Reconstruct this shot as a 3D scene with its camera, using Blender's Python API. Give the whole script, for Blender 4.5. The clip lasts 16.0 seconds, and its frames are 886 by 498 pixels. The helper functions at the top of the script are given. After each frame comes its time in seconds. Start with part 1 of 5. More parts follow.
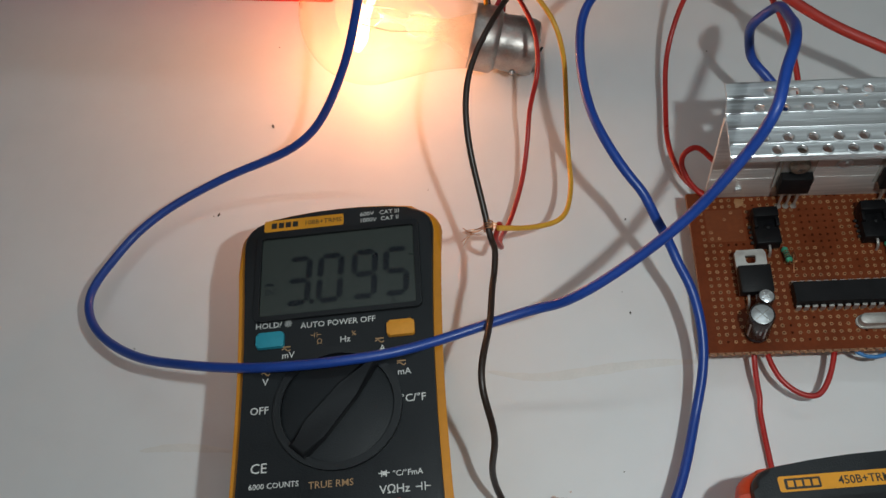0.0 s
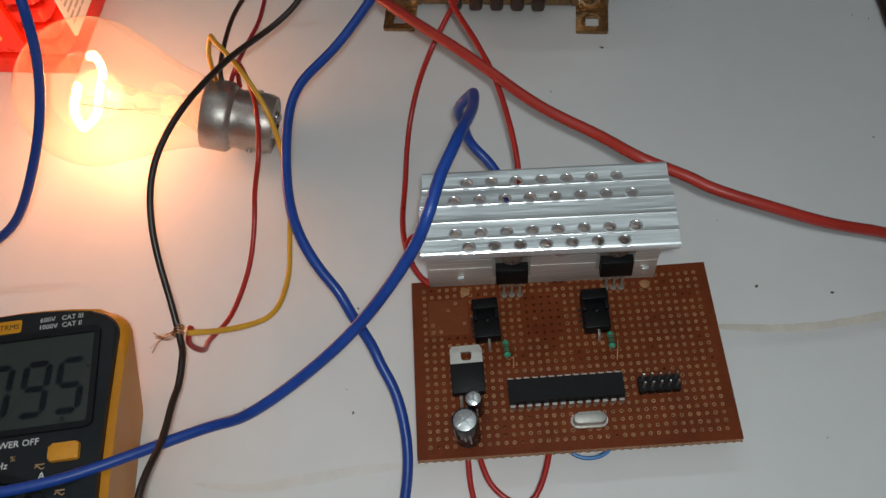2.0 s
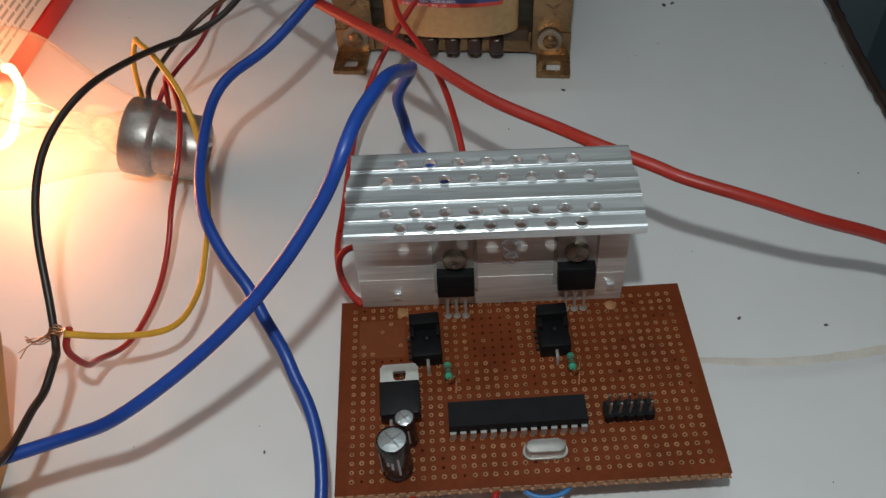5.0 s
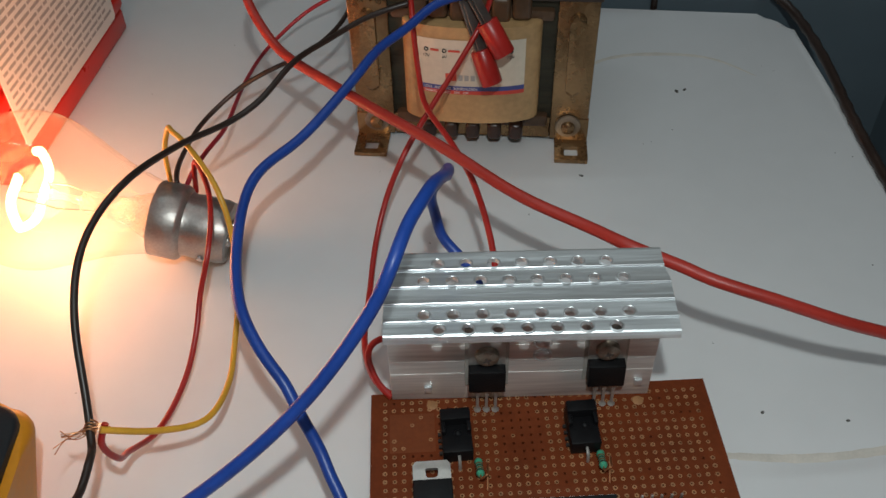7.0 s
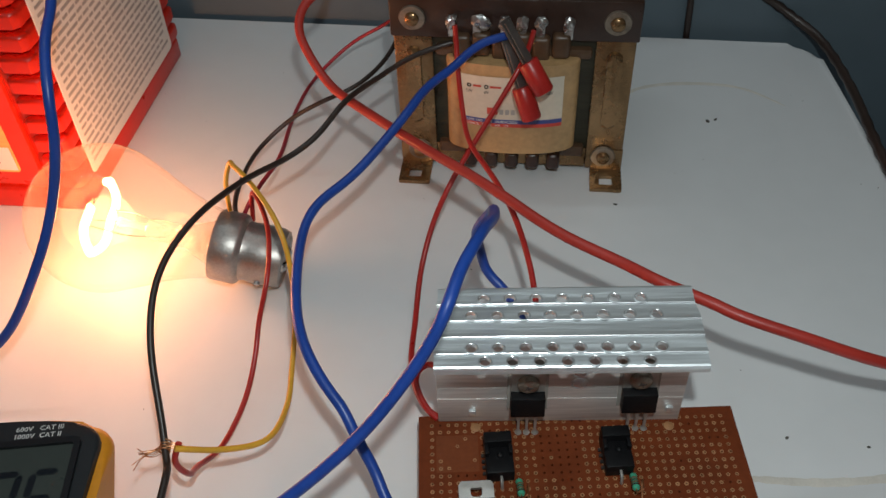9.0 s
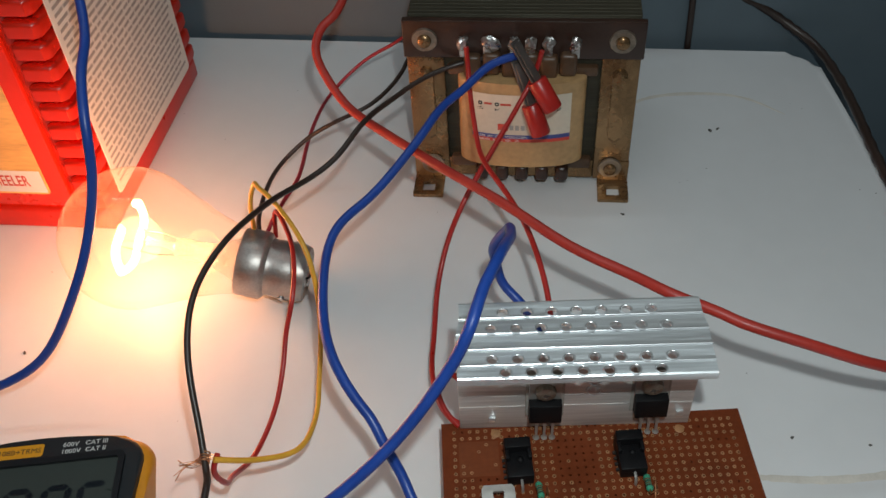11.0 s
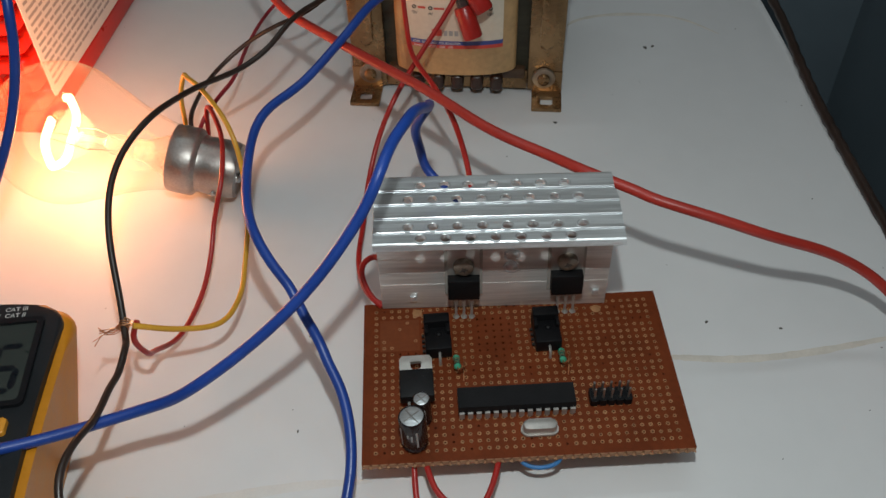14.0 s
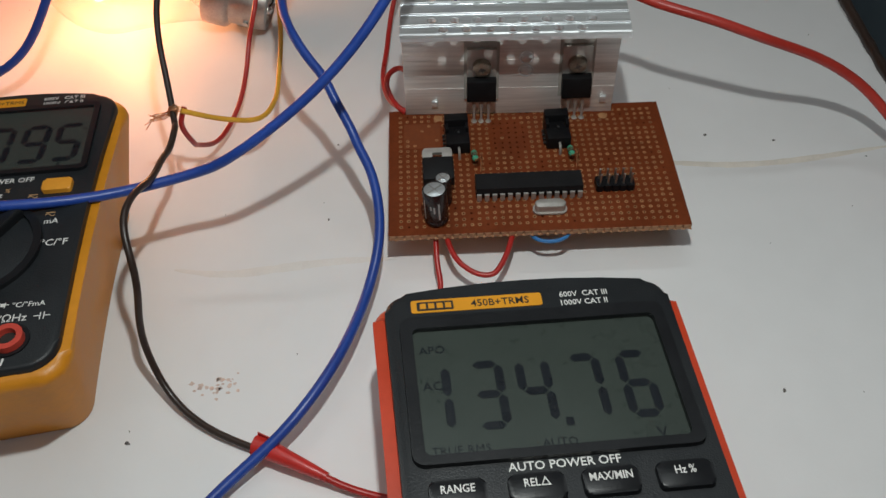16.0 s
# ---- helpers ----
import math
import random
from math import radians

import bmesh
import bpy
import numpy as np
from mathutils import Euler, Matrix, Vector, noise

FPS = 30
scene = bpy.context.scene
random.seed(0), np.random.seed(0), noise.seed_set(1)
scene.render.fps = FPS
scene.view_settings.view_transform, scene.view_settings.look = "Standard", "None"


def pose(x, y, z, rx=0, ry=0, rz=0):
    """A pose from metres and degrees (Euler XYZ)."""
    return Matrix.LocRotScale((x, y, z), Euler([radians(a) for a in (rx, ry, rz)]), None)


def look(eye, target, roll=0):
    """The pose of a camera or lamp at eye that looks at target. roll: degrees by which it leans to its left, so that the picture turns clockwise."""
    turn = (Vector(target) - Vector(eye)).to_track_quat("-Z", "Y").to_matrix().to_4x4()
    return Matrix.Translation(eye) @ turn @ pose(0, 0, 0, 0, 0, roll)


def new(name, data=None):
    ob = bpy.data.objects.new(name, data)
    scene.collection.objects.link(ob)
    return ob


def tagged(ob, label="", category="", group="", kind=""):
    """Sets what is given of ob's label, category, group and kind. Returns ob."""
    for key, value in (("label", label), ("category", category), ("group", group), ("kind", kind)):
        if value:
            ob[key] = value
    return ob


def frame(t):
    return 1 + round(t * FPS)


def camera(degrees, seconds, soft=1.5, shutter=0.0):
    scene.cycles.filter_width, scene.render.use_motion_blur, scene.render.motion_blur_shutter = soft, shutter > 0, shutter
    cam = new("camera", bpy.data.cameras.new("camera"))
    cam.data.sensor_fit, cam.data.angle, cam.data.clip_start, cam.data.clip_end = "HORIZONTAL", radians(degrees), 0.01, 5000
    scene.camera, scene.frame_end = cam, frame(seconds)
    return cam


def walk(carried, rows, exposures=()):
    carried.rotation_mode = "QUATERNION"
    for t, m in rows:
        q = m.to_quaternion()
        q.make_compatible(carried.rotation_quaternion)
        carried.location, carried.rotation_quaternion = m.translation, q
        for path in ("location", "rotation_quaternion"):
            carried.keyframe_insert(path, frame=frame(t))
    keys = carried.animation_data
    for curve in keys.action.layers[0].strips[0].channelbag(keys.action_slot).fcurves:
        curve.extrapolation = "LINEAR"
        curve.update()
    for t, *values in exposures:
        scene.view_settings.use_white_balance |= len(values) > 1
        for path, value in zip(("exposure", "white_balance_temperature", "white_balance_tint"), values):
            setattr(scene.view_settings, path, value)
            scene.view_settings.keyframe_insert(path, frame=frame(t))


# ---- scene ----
cam = camera(52.7, 16.0)
PATH = [
    (0, (-0.0538, -0.1114, 0.2885), (-0.0793, 0.0106, 0.0718), -12.95),
    (0.5, (-0.0396, -0.1051, 0.2957), (-0.0571, 0.0172, 0.0783), -10.45),
    (1, (-0.0207, -0.1055, 0.2910), (-0.0339, 0.0193, 0.0748), -9.10),
    (1.5, (-0.0030, -0.1017, 0.2821), (-0.0130, 0.0241, 0.0663), -8.00),
    (2, (0.0204, -0.0828, 0.2762), (0.0128, 0.0450, 0.0614), -7.17),
    (2.5, (0.0311, -0.0859, 0.2677), (0.0273, 0.0441, 0.0542), -6.05),
    (3, (0.0363, -0.0979, 0.2537), (0.0344, 0.0484, 0.0509), -5.32),
    (5.5, (0.0287, -0.1041, 0.2126), (0.0301, 0.0676, 0.0309), -2.59),
    (6, (0.0286, -0.1049, 0.2208), (0.0316, 0.0711, 0.0433), -1.82),
    (6.5, (0.0215, -0.0973, 0.2223), (0.0261, 0.0795, 0.0456), -1.59),
    (7, (0.0177, -0.0957, 0.2267), (0.0226, 0.0823, 0.0512), -1.57),
    (7.5, (0.0114, -0.0997, 0.2416), (0.0145, 0.0781, 0.0659), -1.98),
    (8, (0.0066, -0.0998, 0.2480), (0.0077, 0.0783, 0.0725), -2.25),
    (8.5, (0.0102, -0.0949, 0.2594), (0.0097, 0.0834, 0.0842), -2.44),
    (9, (0.0123, -0.1013, 0.2476), (0.0098, 0.0765, 0.0719), -2.71),
    (11.5, (0.0070, -0.1083, 0.2635), (0.0048, 0.0691, 0.0874), -4.28),
    (12, (0.0128, -0.1111, 0.2540), (0.0129, 0.0666, 0.0781), -4.06),
    (12.5, (0.0083, -0.1192, 0.2480), (0.0088, 0.0589, 0.0726), -3.85),
    (13, (0.0113, -0.1298, 0.2366), (0.0146, 0.0463, 0.0592), -2.95),
    (13.5, (0.0100, -0.1252, 0.2383), (0.0144, 0.0499, 0.0599), -2.09),
    (14, (0.0219, -0.1347, 0.2421), (0.0263, 0.0388, 0.0622), -1.77),
    (14.5, (0.0277, -0.1546, 0.2463), (0.0303, 0.0164, 0.0639), -1.92),
    (15, (0.0268, -0.1688, 0.2449), (0.0287, -0.0017, 0.0590), -2.00),
    (15.5, (0.0190, -0.1824, 0.2381), (0.0217, -0.0169, 0.0507), -1.74),
    (16, (0.0149, -0.1897, 0.2270), (0.0169, -0.0263, 0.0379), -1.78),
]
walk(cam, [(t, look(eye, target, roll)) for t, eye, target, roll in PATH], exposures=[(0.0, -0.01, 6500, 10), (1.0, -0.06, 6500, 10), (2.0, -0.09, 6600, 11), (3.0, -0.03, 6560, 10.5), (5.5, 0.10, 6560, 10.5), (9.0, 0.14, 6500, 10), (12.5, 0.21, 6500, 10), (13.5, 0.09, 6600, 11.5), (14.5, 0.09, 6650, 11.5), (16.0, 0.20, 6850, 14)])

# ---------------------------------------------------------------- light
world = bpy.data.worlds.new("room_air")
world.use_nodes = True
world.node_tree.nodes["Background"].inputs[0].default_value = (0.75, 0.85, 1.0, 1)
world.node_tree.nodes["Background"].inputs[1].default_value = 0.05
scene.world = world


def lamp(name, kind, m, power, colour, size=0.1, size_y=None):
    data = bpy.data.lights.new(name, kind)
    data.energy, data.color = power, colour
    if kind == "AREA":
        data.size = size
        if size_y:
            data.shape, data.size_y = "RECTANGLE", size_y
    else:
        data.shadow_soft_size = size
    ob = new(name, data)
    ob.matrix_world = m
    return ob


lamp("torch_light", "POINT", pose(0.026, -0.095, 0.305), 1.70, (0.865, 0.965, 0.96), 0.005)
lamp("ceiling_tube_light", "AREA", look((0.0, 0.64, 1.72), (0.0, 0.1, 0)), 2.2, (0.80, 0.96, 1.0), 1.2, 0.05)
lamp("ceiling_panel_light", "AREA", look((-0.2, -0.7, 1.85), (-0.2, -0.7, 0)), 4.6, (0.86, 0.94, 1.0), 1.8)
lamp("bulb_filament_light", "POINT", pose(-0.118, 0.146, 0.027), 0.128, (1.0, 0.355, 0.14), 0.008)



# ---------------------------------------------------------------- materials
def mat(name, colour, rough=0.5, metal=0.0, vary=0.12, scale=60.0, bump=0.0, bump_scale=400.0, coat=0.0, spec=0.5, stretch=(1, 1, 1), island=False):
    """A surface with large blotches and fine grain in colour and roughness, and fine relief."""
    m = bpy.data.materials.new(name)
    m.use_nodes = True
    n, l = m.node_tree.nodes, m.node_tree.links
    b = n["Principled BSDF"]
    b.inputs["Metallic"].default_value = metal
    b.inputs["Coat Weight"].default_value = coat
    b.inputs["Specular IOR Level"].default_value = spec
    co = n.new("ShaderNodeTexCoord")
    mp = n.new("ShaderNodeMapping")
    mp.inputs["Scale"].default_value = stretch
    l.new(co.outputs["Object"], mp.inputs["Vector"])
    big, fine = n.new("ShaderNodeTexNoise"), n.new("ShaderNodeTexNoise")
    big.inputs["Scale"].default_value, fine.inputs["Scale"].default_value = scale, scale * 9
    big.inputs["Detail"].default_value = 4
    for t in (big, fine):
        l.new(mp.outputs[0], t.inputs["Vector"])
    mix = n.new("ShaderNodeMath")
    mix.operation = "MULTIPLY_ADD"
    mix.inputs[1].default_value = 0.45
    l.new(fine.outputs[0], mix.inputs[0])
    l.new(big.outputs[0], mix.inputs[2])
    ramp = n.new("ShaderNodeMapRange")
    ramp.inputs["From Min"].default_value, ramp.inputs["From Max"].default_value = 0.45, 1.0
    ramp.inputs["To Min"].default_value, ramp.inputs["To Max"].default_value = 1 - vary, 1 + vary
    l.new(mix.outputs[0], ramp.inputs["Value"])
    hsv = n.new("ShaderNodeHueSaturation")
    hsv.inputs["Color"].default_value = (*colour, 1)
    l.new(ramp.outputs[0], hsv.inputs["Value"])
    l.new(hsv.outputs[0], b.inputs["Base Color"])
    rr = n.new("ShaderNodeMapRange")
    rr.inputs["From Min"].default_value, rr.inputs["From Max"].default_value = 0.4, 1.05
    rr.inputs["To Min"].default_value, rr.inputs["To Max"].default_value = max(0.02, rough * 0.8), min(1, rough * 1.2)
    l.new(mix.outputs[0], rr.inputs["Value"])
    l.new(rr.outputs[0], b.inputs["Roughness"])
    if bump:
        bn, bp = n.new("ShaderNodeTexNoise"), n.new("ShaderNodeBump")
        bn.inputs["Scale"].default_value = bump_scale
        bp.inputs["Strength"].default_value, bp.inputs["Distance"].default_value = bump, 0.0004
        l.new(mp.outputs[0], bn.inputs["Vector"])
        l.new(bn.outputs[0], bp.inputs["Height"])
        l.new(bp.outputs[0], b.inputs["Normal"])
    return m


def glow(name, colour, strength):
    m = bpy.data.materials.new(name)
    m.use_nodes = True
    b = m.node_tree.nodes["Principled BSDF"]
    b.inputs["Base Color"].default_value = (*colour, 1)
    b.inputs["Emission Color"].default_value = (*colour, 1)
    b.inputs["Emission Strength"].default_value = strength
    return m


def clear(name, tint, rough=0.0, haze=0.0, haze_tint=(1, 1, 1), ior=1.45, edge=0.6):
    """Thin clear glass or plastic; haze is a share of scattering film on it."""
    m = bpy.data.materials.new(name)
    m.use_nodes = True
    n, l = m.node_tree.nodes, m.node_tree.links
    n.remove(n["Principled BSDF"])
    tr, gl, lw, mx = n.new("ShaderNodeBsdfTransparent"), n.new("ShaderNodeBsdfGlossy"), n.new("ShaderNodeLayerWeight"), n.new("ShaderNodeMixShader")
    tr.inputs[0].default_value = (*tint, 1)
    gl.inputs["Roughness"].default_value = rough
    lw.inputs[0].default_value = 0.5
    po, ma = n.new("ShaderNodeMath"), n.new("ShaderNodeMath")
    po.operation, ma.operation = "POWER", "MULTIPLY_ADD"
    po.inputs[1].default_value, ma.inputs[1].default_value, ma.inputs[2].default_value = 5.0, edge, ((ior - 1) / (ior + 1)) ** 2
    l.new(lw.outputs["Facing"], po.inputs[0])
    l.new(po.outputs[0], ma.inputs[0])
    l.new(ma.outputs[0], mx.inputs[0])
    l.new(tr.outputs[0], mx.inputs[1])
    l.new(gl.outputs[0], mx.inputs[2])
    last = mx
    if haze:
        tl, no, mr, m2 = n.new("ShaderNodeBsdfTranslucent"), n.new("ShaderNodeTexNoise"), n.new("ShaderNodeMapRange"), n.new("ShaderNodeMixShader")
        tl.inputs[0].default_value = (*haze_tint, 1)
        no.inputs["Scale"].default_value = 40
        mr.inputs["To Min"].default_value, mr.inputs["To Max"].default_value = haze * 0.6, haze * 1.4
        l.new(no.outputs[0], mr.inputs["Value"])
        l.new(mr.outputs[0], m2.inputs[0])
        l.new(mx.outputs[0], m2.inputs[1])
        l.new(tl.outputs[0], m2.inputs[2])
        last = m2
    l.new(last.outputs[0], n["Material Output"].inputs[0])
    return m


TABLE = mat("white_laminate", (0.74, 0.745, 0.75), 0.42, vary=0.035, scale=9, bump=0.05, bump_scale=900)
WALL = mat("grey_blue_paint", (0.095, 0.130, 0.155), 0.6, vary=0.08, scale=7, bump=0.15, bump_scale=250)
PLASTER = mat("cream_plaster", (0.66, 0.56, 0.48), 0.8, vary=0.05, scale=4, bump=0.2)
TILE = mat("grey_floor", (0.4, 0.38, 0.36), 0.4, vary=0.1, scale=5)
PHENOLIC = mat("brown_phenolic", (0.150, 0.032, 0.0095), 0.5, vary=0.25, scale=70, bump=0.08, bump_scale=900, spec=0.14)
PHENOLIC_BARE = mat("bare_phenolic", (0.172, 0.044, 0.0145), 0.55, vary=0.2, scale=90, spec=0.2)
PHENOLIC_EDGE = mat("cut_phenolic", (0.36, 0.19, 0.10), 0.75, vary=0.2, scale=150, bump=0.4)
PAD = mat("dull_copper", (0.34, 0.165, 0.07), 0.5, 0.1, vary=0.35, scale=250)
SOLDER = mat("solder", (0.58, 0.57, 0.56), 0.28, 0.95, vary=0.2, scale=300, bump=0.5, bump_scale=700)
MICA = mat("grey_insulating_pad", (0.40, 0.38, 0.35), 0.35, 0.1, vary=0.2, scale=150, bump=0.2)
TIN = mat("tinned_leg", (0.50, 0.48, 0.45), 0.42, 0.65, vary=0.15, scale=300)
FIN = mat("rolled_aluminium", (0.80, 0.79, 0.77), 0.40, 0.45, vary=0.36, scale=90, bump=0.35, bump_scale=500, stretch=(0.06, 1, 1))
ALU = mat("brushed_aluminium", (0.76, 0.80, 0.82), 0.33, 0.72, vary=0.3, scale=120, bump=0.35, bump_scale=500, stretch=(0.06, 1, 1))
STEEL = mat("worn_steel", (0.55, 0.54, 0.52), 0.3, 0.95, vary=0.2, scale=150, bump=0.2)
DIRTY_STEEL = mat("dirty_plated_steel", (0.30, 0.25, 0.20), 0.38, 0.75, vary=0.45, scale=180, bump=0.3)
DARK_STEEL = mat("oxidised_steel", (0.16, 0.14, 0.13), 0.45, 0.7, vary=0.3, scale=150, bump=0.2)
EPOXY = mat("black_epoxy", (0.008, 0.008, 0.009), 0.5, spec=0.2, vary=0.3, scale=200, bump=0.25, bump_scale=1500)
BLACK_PLASTIC = mat("black_plastic", (0.006, 0.006, 0.007), 0.45, spec=0.2, vary=0.3, scale=120, bump=0.15, bump_scale=1200)
METER_FACE = mat("charcoal_plastic", (0.0135, 0.016, 0.0185), 0.45, spec=0.35, vary=0.15, scale=60, bump=0.25, bump_scale=2200)
METER_DARK = mat("dark_grey_plastic", (0.009, 0.010, 0.012), 0.34, spec=0.4, vary=0.15, scale=60, bump=0.1, bump_scale=1500)
HOLSTER_YELLOW = mat("amber_rubber", (0.62, 0.235, 0.012), 0.45, vary=0.12, scale=50, bump=0.15, bump_scale=900)
HOLSTER_RED = mat("orange_red_rubber", (0.52, 0.045, 0.012), 0.42, vary=0.12, scale=50, bump=0.15, bump_scale=900)
BADGE = mat("amber_badge", (0.72, 0.30, 0.015), 0.4, vary=0.06, scale=60)
LCD = mat("grey_green_lcd", (0.045, 0.057, 0.050), 0.3, vary=0.06, scale=40)
LCD_DIM = mat("dim_grey_lcd", (0.048, 0.056, 0.051), 0.3, vary=0.06, scale=40)
SEGMENT = mat("lcd_segment", (0.008, 0.011, 0.016), 0.3, vary=0.1, scale=60)
WINDOW = clear("lcd_window", (0.93, 0.94, 0.94), 0.03, ior=1.3)
CYAN = mat("cyan_rubber", (0.02, 0.27, 0.36), 0.45, vary=0.1, scale=90)
ORANGE = mat("orange_rubber", (0.75, 0.31, 0.03), 0.45, vary=0.1, scale=90)
INK_WHITE = mat("white_ink", (0.72, 0.72, 0.70), 0.5, vary=0.08, scale=300)
INK_TAN = mat("tan_ink", (0.42, 0.25, 0.12), 0.5, vary=0.08, scale=300)
INK_BLACK = mat("black_ink", (0.02, 0.018, 0.016), 0.5, vary=0.2, scale=300)
INK_RED = mat("red_ink", (0.55, 0.06, 0.04), 0.5, vary=0.1, scale=300)
INK_BLUE = mat("blue_ink", (0.05, 0.07, 0.25), 0.5, vary=0.1, scale=300)
INK_GREY = mat("grey_ink", (0.33, 0.32, 0.31), 0.5, vary=0.1, scale=300)
BLUE_PVC = mat("blue_pvc", (0.013, 0.056, 0.300), 0.36, vary=0.15, scale=80, bump=0.1, bump_scale=600)
RED_PVC = mat("red_pvc", (0.38, 0.018, 0.014), 0.33, vary=0.15, scale=80, bump=0.1, bump_scale=600)
CABLE_RED = mat("red_silicone", (0.40, 0.032, 0.022), 0.42, vary=0.15, scale=60, bump=0.12, bump_scale=500)
DARKRED_PVC = mat("dark_red_pvc", (0.33, 0.018, 0.03), 0.4, vary=0.15, scale=80)
BLACK_PVC = mat("black_pvc", (0.030, 0.018, 0.014), 0.38, vary=0.3, scale=80, bump=0.1, bump_scale=600)
YELLOW_PVC = mat("yellow_pvc", (0.70, 0.35, 0.035), 0.38, vary=0.15, scale=80)
COPPER = mat("bare_copper", (0.55, 0.25, 0.12), 0.4, 0.9, vary=0.2, scale=300)
GLASS = clear("bulb_glass", (0.995, 0.985, 0.96), 0.0, haze=0.034, haze_tint=(1, 0.74, 0.50), ior=1.55, edge=0.9)
STEM_GLASS = clear("stem_glass", (0.97, 0.95, 0.92), 0.02, haze=0.22, ior=1.9)
HOT = glow("hot_tungsten", (1.0, 0.50, 0.24), 7.0)
CAP_METAL = mat("dull_aluminium_cap", (0.40, 0.37, 0.345), 0.40, 0.80, vary=0.25, scale=120, bump=0.3, bump_scale=400)
BATTERY_RED = mat("red_plastic_case", (0.58, 0.018, 0.006), 0.3, vary=0.08, scale=30, bump=0.06, bump_scale=600)
PAPER = mat("white_label", (0.72, 0.70, 0.67), 0.55, vary=0.05, scale=60)
LABEL_CREAM = mat("yellowed_label", (0.62, 0.55, 0.45), 0.5, vary=0.12, scale=50)
PAPER_ORANGE = mat("printed_orange_label", (0.72, 0.42, 0.13), 0.45, vary=0.3, scale=18, stretch=(1, 1, 5))
IRON_PAINT = mat("bronze_lacquered_steel", (0.27, 0.165, 0.082), 0.27, 0.78, vary=0.35, scale=60, bump=0.3, bump_scale=500)
STRIP = mat("dark_brown_phenolic_strip", (0.032, 0.015, 0.010), 0.32, vary=0.3, scale=90, bump=0.2)
LAMINATION = mat("lacquered_laminations", (0.045, 0.040, 0.026), 0.5, 0.4, vary=0.45, scale=60, bump=0.7, bump_scale=900, stretch=(0.05, 1, 1))
VARNISH = mat("varnished_paper", (0.42, 0.26, 0.12), 0.4, vary=0.3, scale=45, bump=0.3, bump_scale=400)
FLANGE = mat("brown_bobbin_card", (0.085, 0.045, 0.024), 0.4, vary=0.35, scale=60, bump=0.3, bump_scale=400)
CAP_SLEEVE = mat("dark_brown_sleeve", (0.018, 0.012, 0.012), 0.25, vary=0.3, scale=120)
RES_GREEN = mat("green_enamel", (0.06, 0.36, 0.22), 0.35, vary=0.15, scale=200)
RES_BAND = mat("brown_band", (0.20, 0.07, 0.03), 0.4, vary=0.1, scale=200)
BAND_DARK = mat("dark_band", (0.03, 0.02, 0.02), 0.4, vary=0.1, scale=200)
CRUMB = mat("dark_crumb", (0.10, 0.09, 0.08), 0.8, vary=0.4, scale=400)
RUST = mat("rust_smear", (0.60, 0.47, 0.41), 0.8, vary=0.3, scale=300)
FAINT_LINE = mat("very_faint_stain", (0.715, 0.70, 0.675), 0.5, vary=0.06, scale=120)
BROWN_LINE = mat("faint_brown_stain", (0.64, 0.60, 0.54), 0.6, vary=0.14, scale=120)
TAPE_RED = mat("red_tape", (0.50, 0.03, 0.025), 0.3, vary=0.2, scale=120, bump=0.4, bump_scale=300)


# ---------------------------------------------------------------- builders (millimetres in, metres out)
MM = 0.001


def thing(name, label, category, m=None, group="", kind=""):
    ob = new(name)
    ob.empty_display_size = 0.01
    ob.matrix_world = m or Matrix()
    return tagged(ob, label, category, group, kind)


def part(name, bm, material, parent=None, label="", smooth=True, angle=40):
    """Links a bmesh in millimetres as one mesh object under its thing."""
    bmesh.ops.scale(bm, vec=(MM, MM, MM), verts=bm.verts)
    bmesh.ops.recalc_face_normals(bm, faces=bm.faces)
    if smooth:
        for f in bm.faces:
            f.smooth = True
        for e in bm.edges:
            if len(e.link_faces) == 2 and e.calc_face_angle(0) > radians(angle):
                e.smooth = False
    data = bpy.data.meshes.new(name)
    bm.to_mesh(data)
    bm.free()
    for mm in material if isinstance(material, (list, tuple)) else (material,):
        data.materials.append(mm)
    ob = new(name, data)
    ob.parent = parent
    return tagged(ob, label) if label else ob


def clone(ob, m, parent=None, name=None):
    c = new(name or ob.name.split(".")[0], ob.data)
    c.parent = parent or ob.parent
    c.matrix_local = m
    return c


def box(bm, x0, x1, y0, y1, z0, z1, bevel=0.0, seg=2, m=None):
    made = bmesh.ops.create_cube(bm, size=1)["verts"]
    bmesh.ops.transform(bm, verts=made, matrix=Matrix.LocRotScale(((x0 + x1) / 2, (y0 + y1) / 2, (z0 + z1) / 2), None, (x1 - x0, y1 - y0, z1 - z0)))
    if bevel:
        edges = list({e for v in made for e in v.link_edges})
        made = list({v for f in bmesh.ops.bevel(bm, geom=edges, offset=bevel, segments=seg, affect="EDGES", profile=0.5)["faces"] for v in f.verts} | {v for v in made if v.is_valid})
    if m:
        bmesh.ops.transform(bm, verts=made, matrix=m)
    return bm


def rod(bm, p, q, r, r2=None, seg=14):
    p, q = Vector(p), Vector(q)
    d = q - p
    m = Matrix.Translation((p + q) / 2) @ d.to_track_quat("Z", "Y").to_matrix().to_4x4()
    bmesh.ops.create_cone(bm, cap_ends=True, segments=seg, radius1=r, radius2=r if r2 is None else r2, depth=d.length, matrix=m)
    return bm


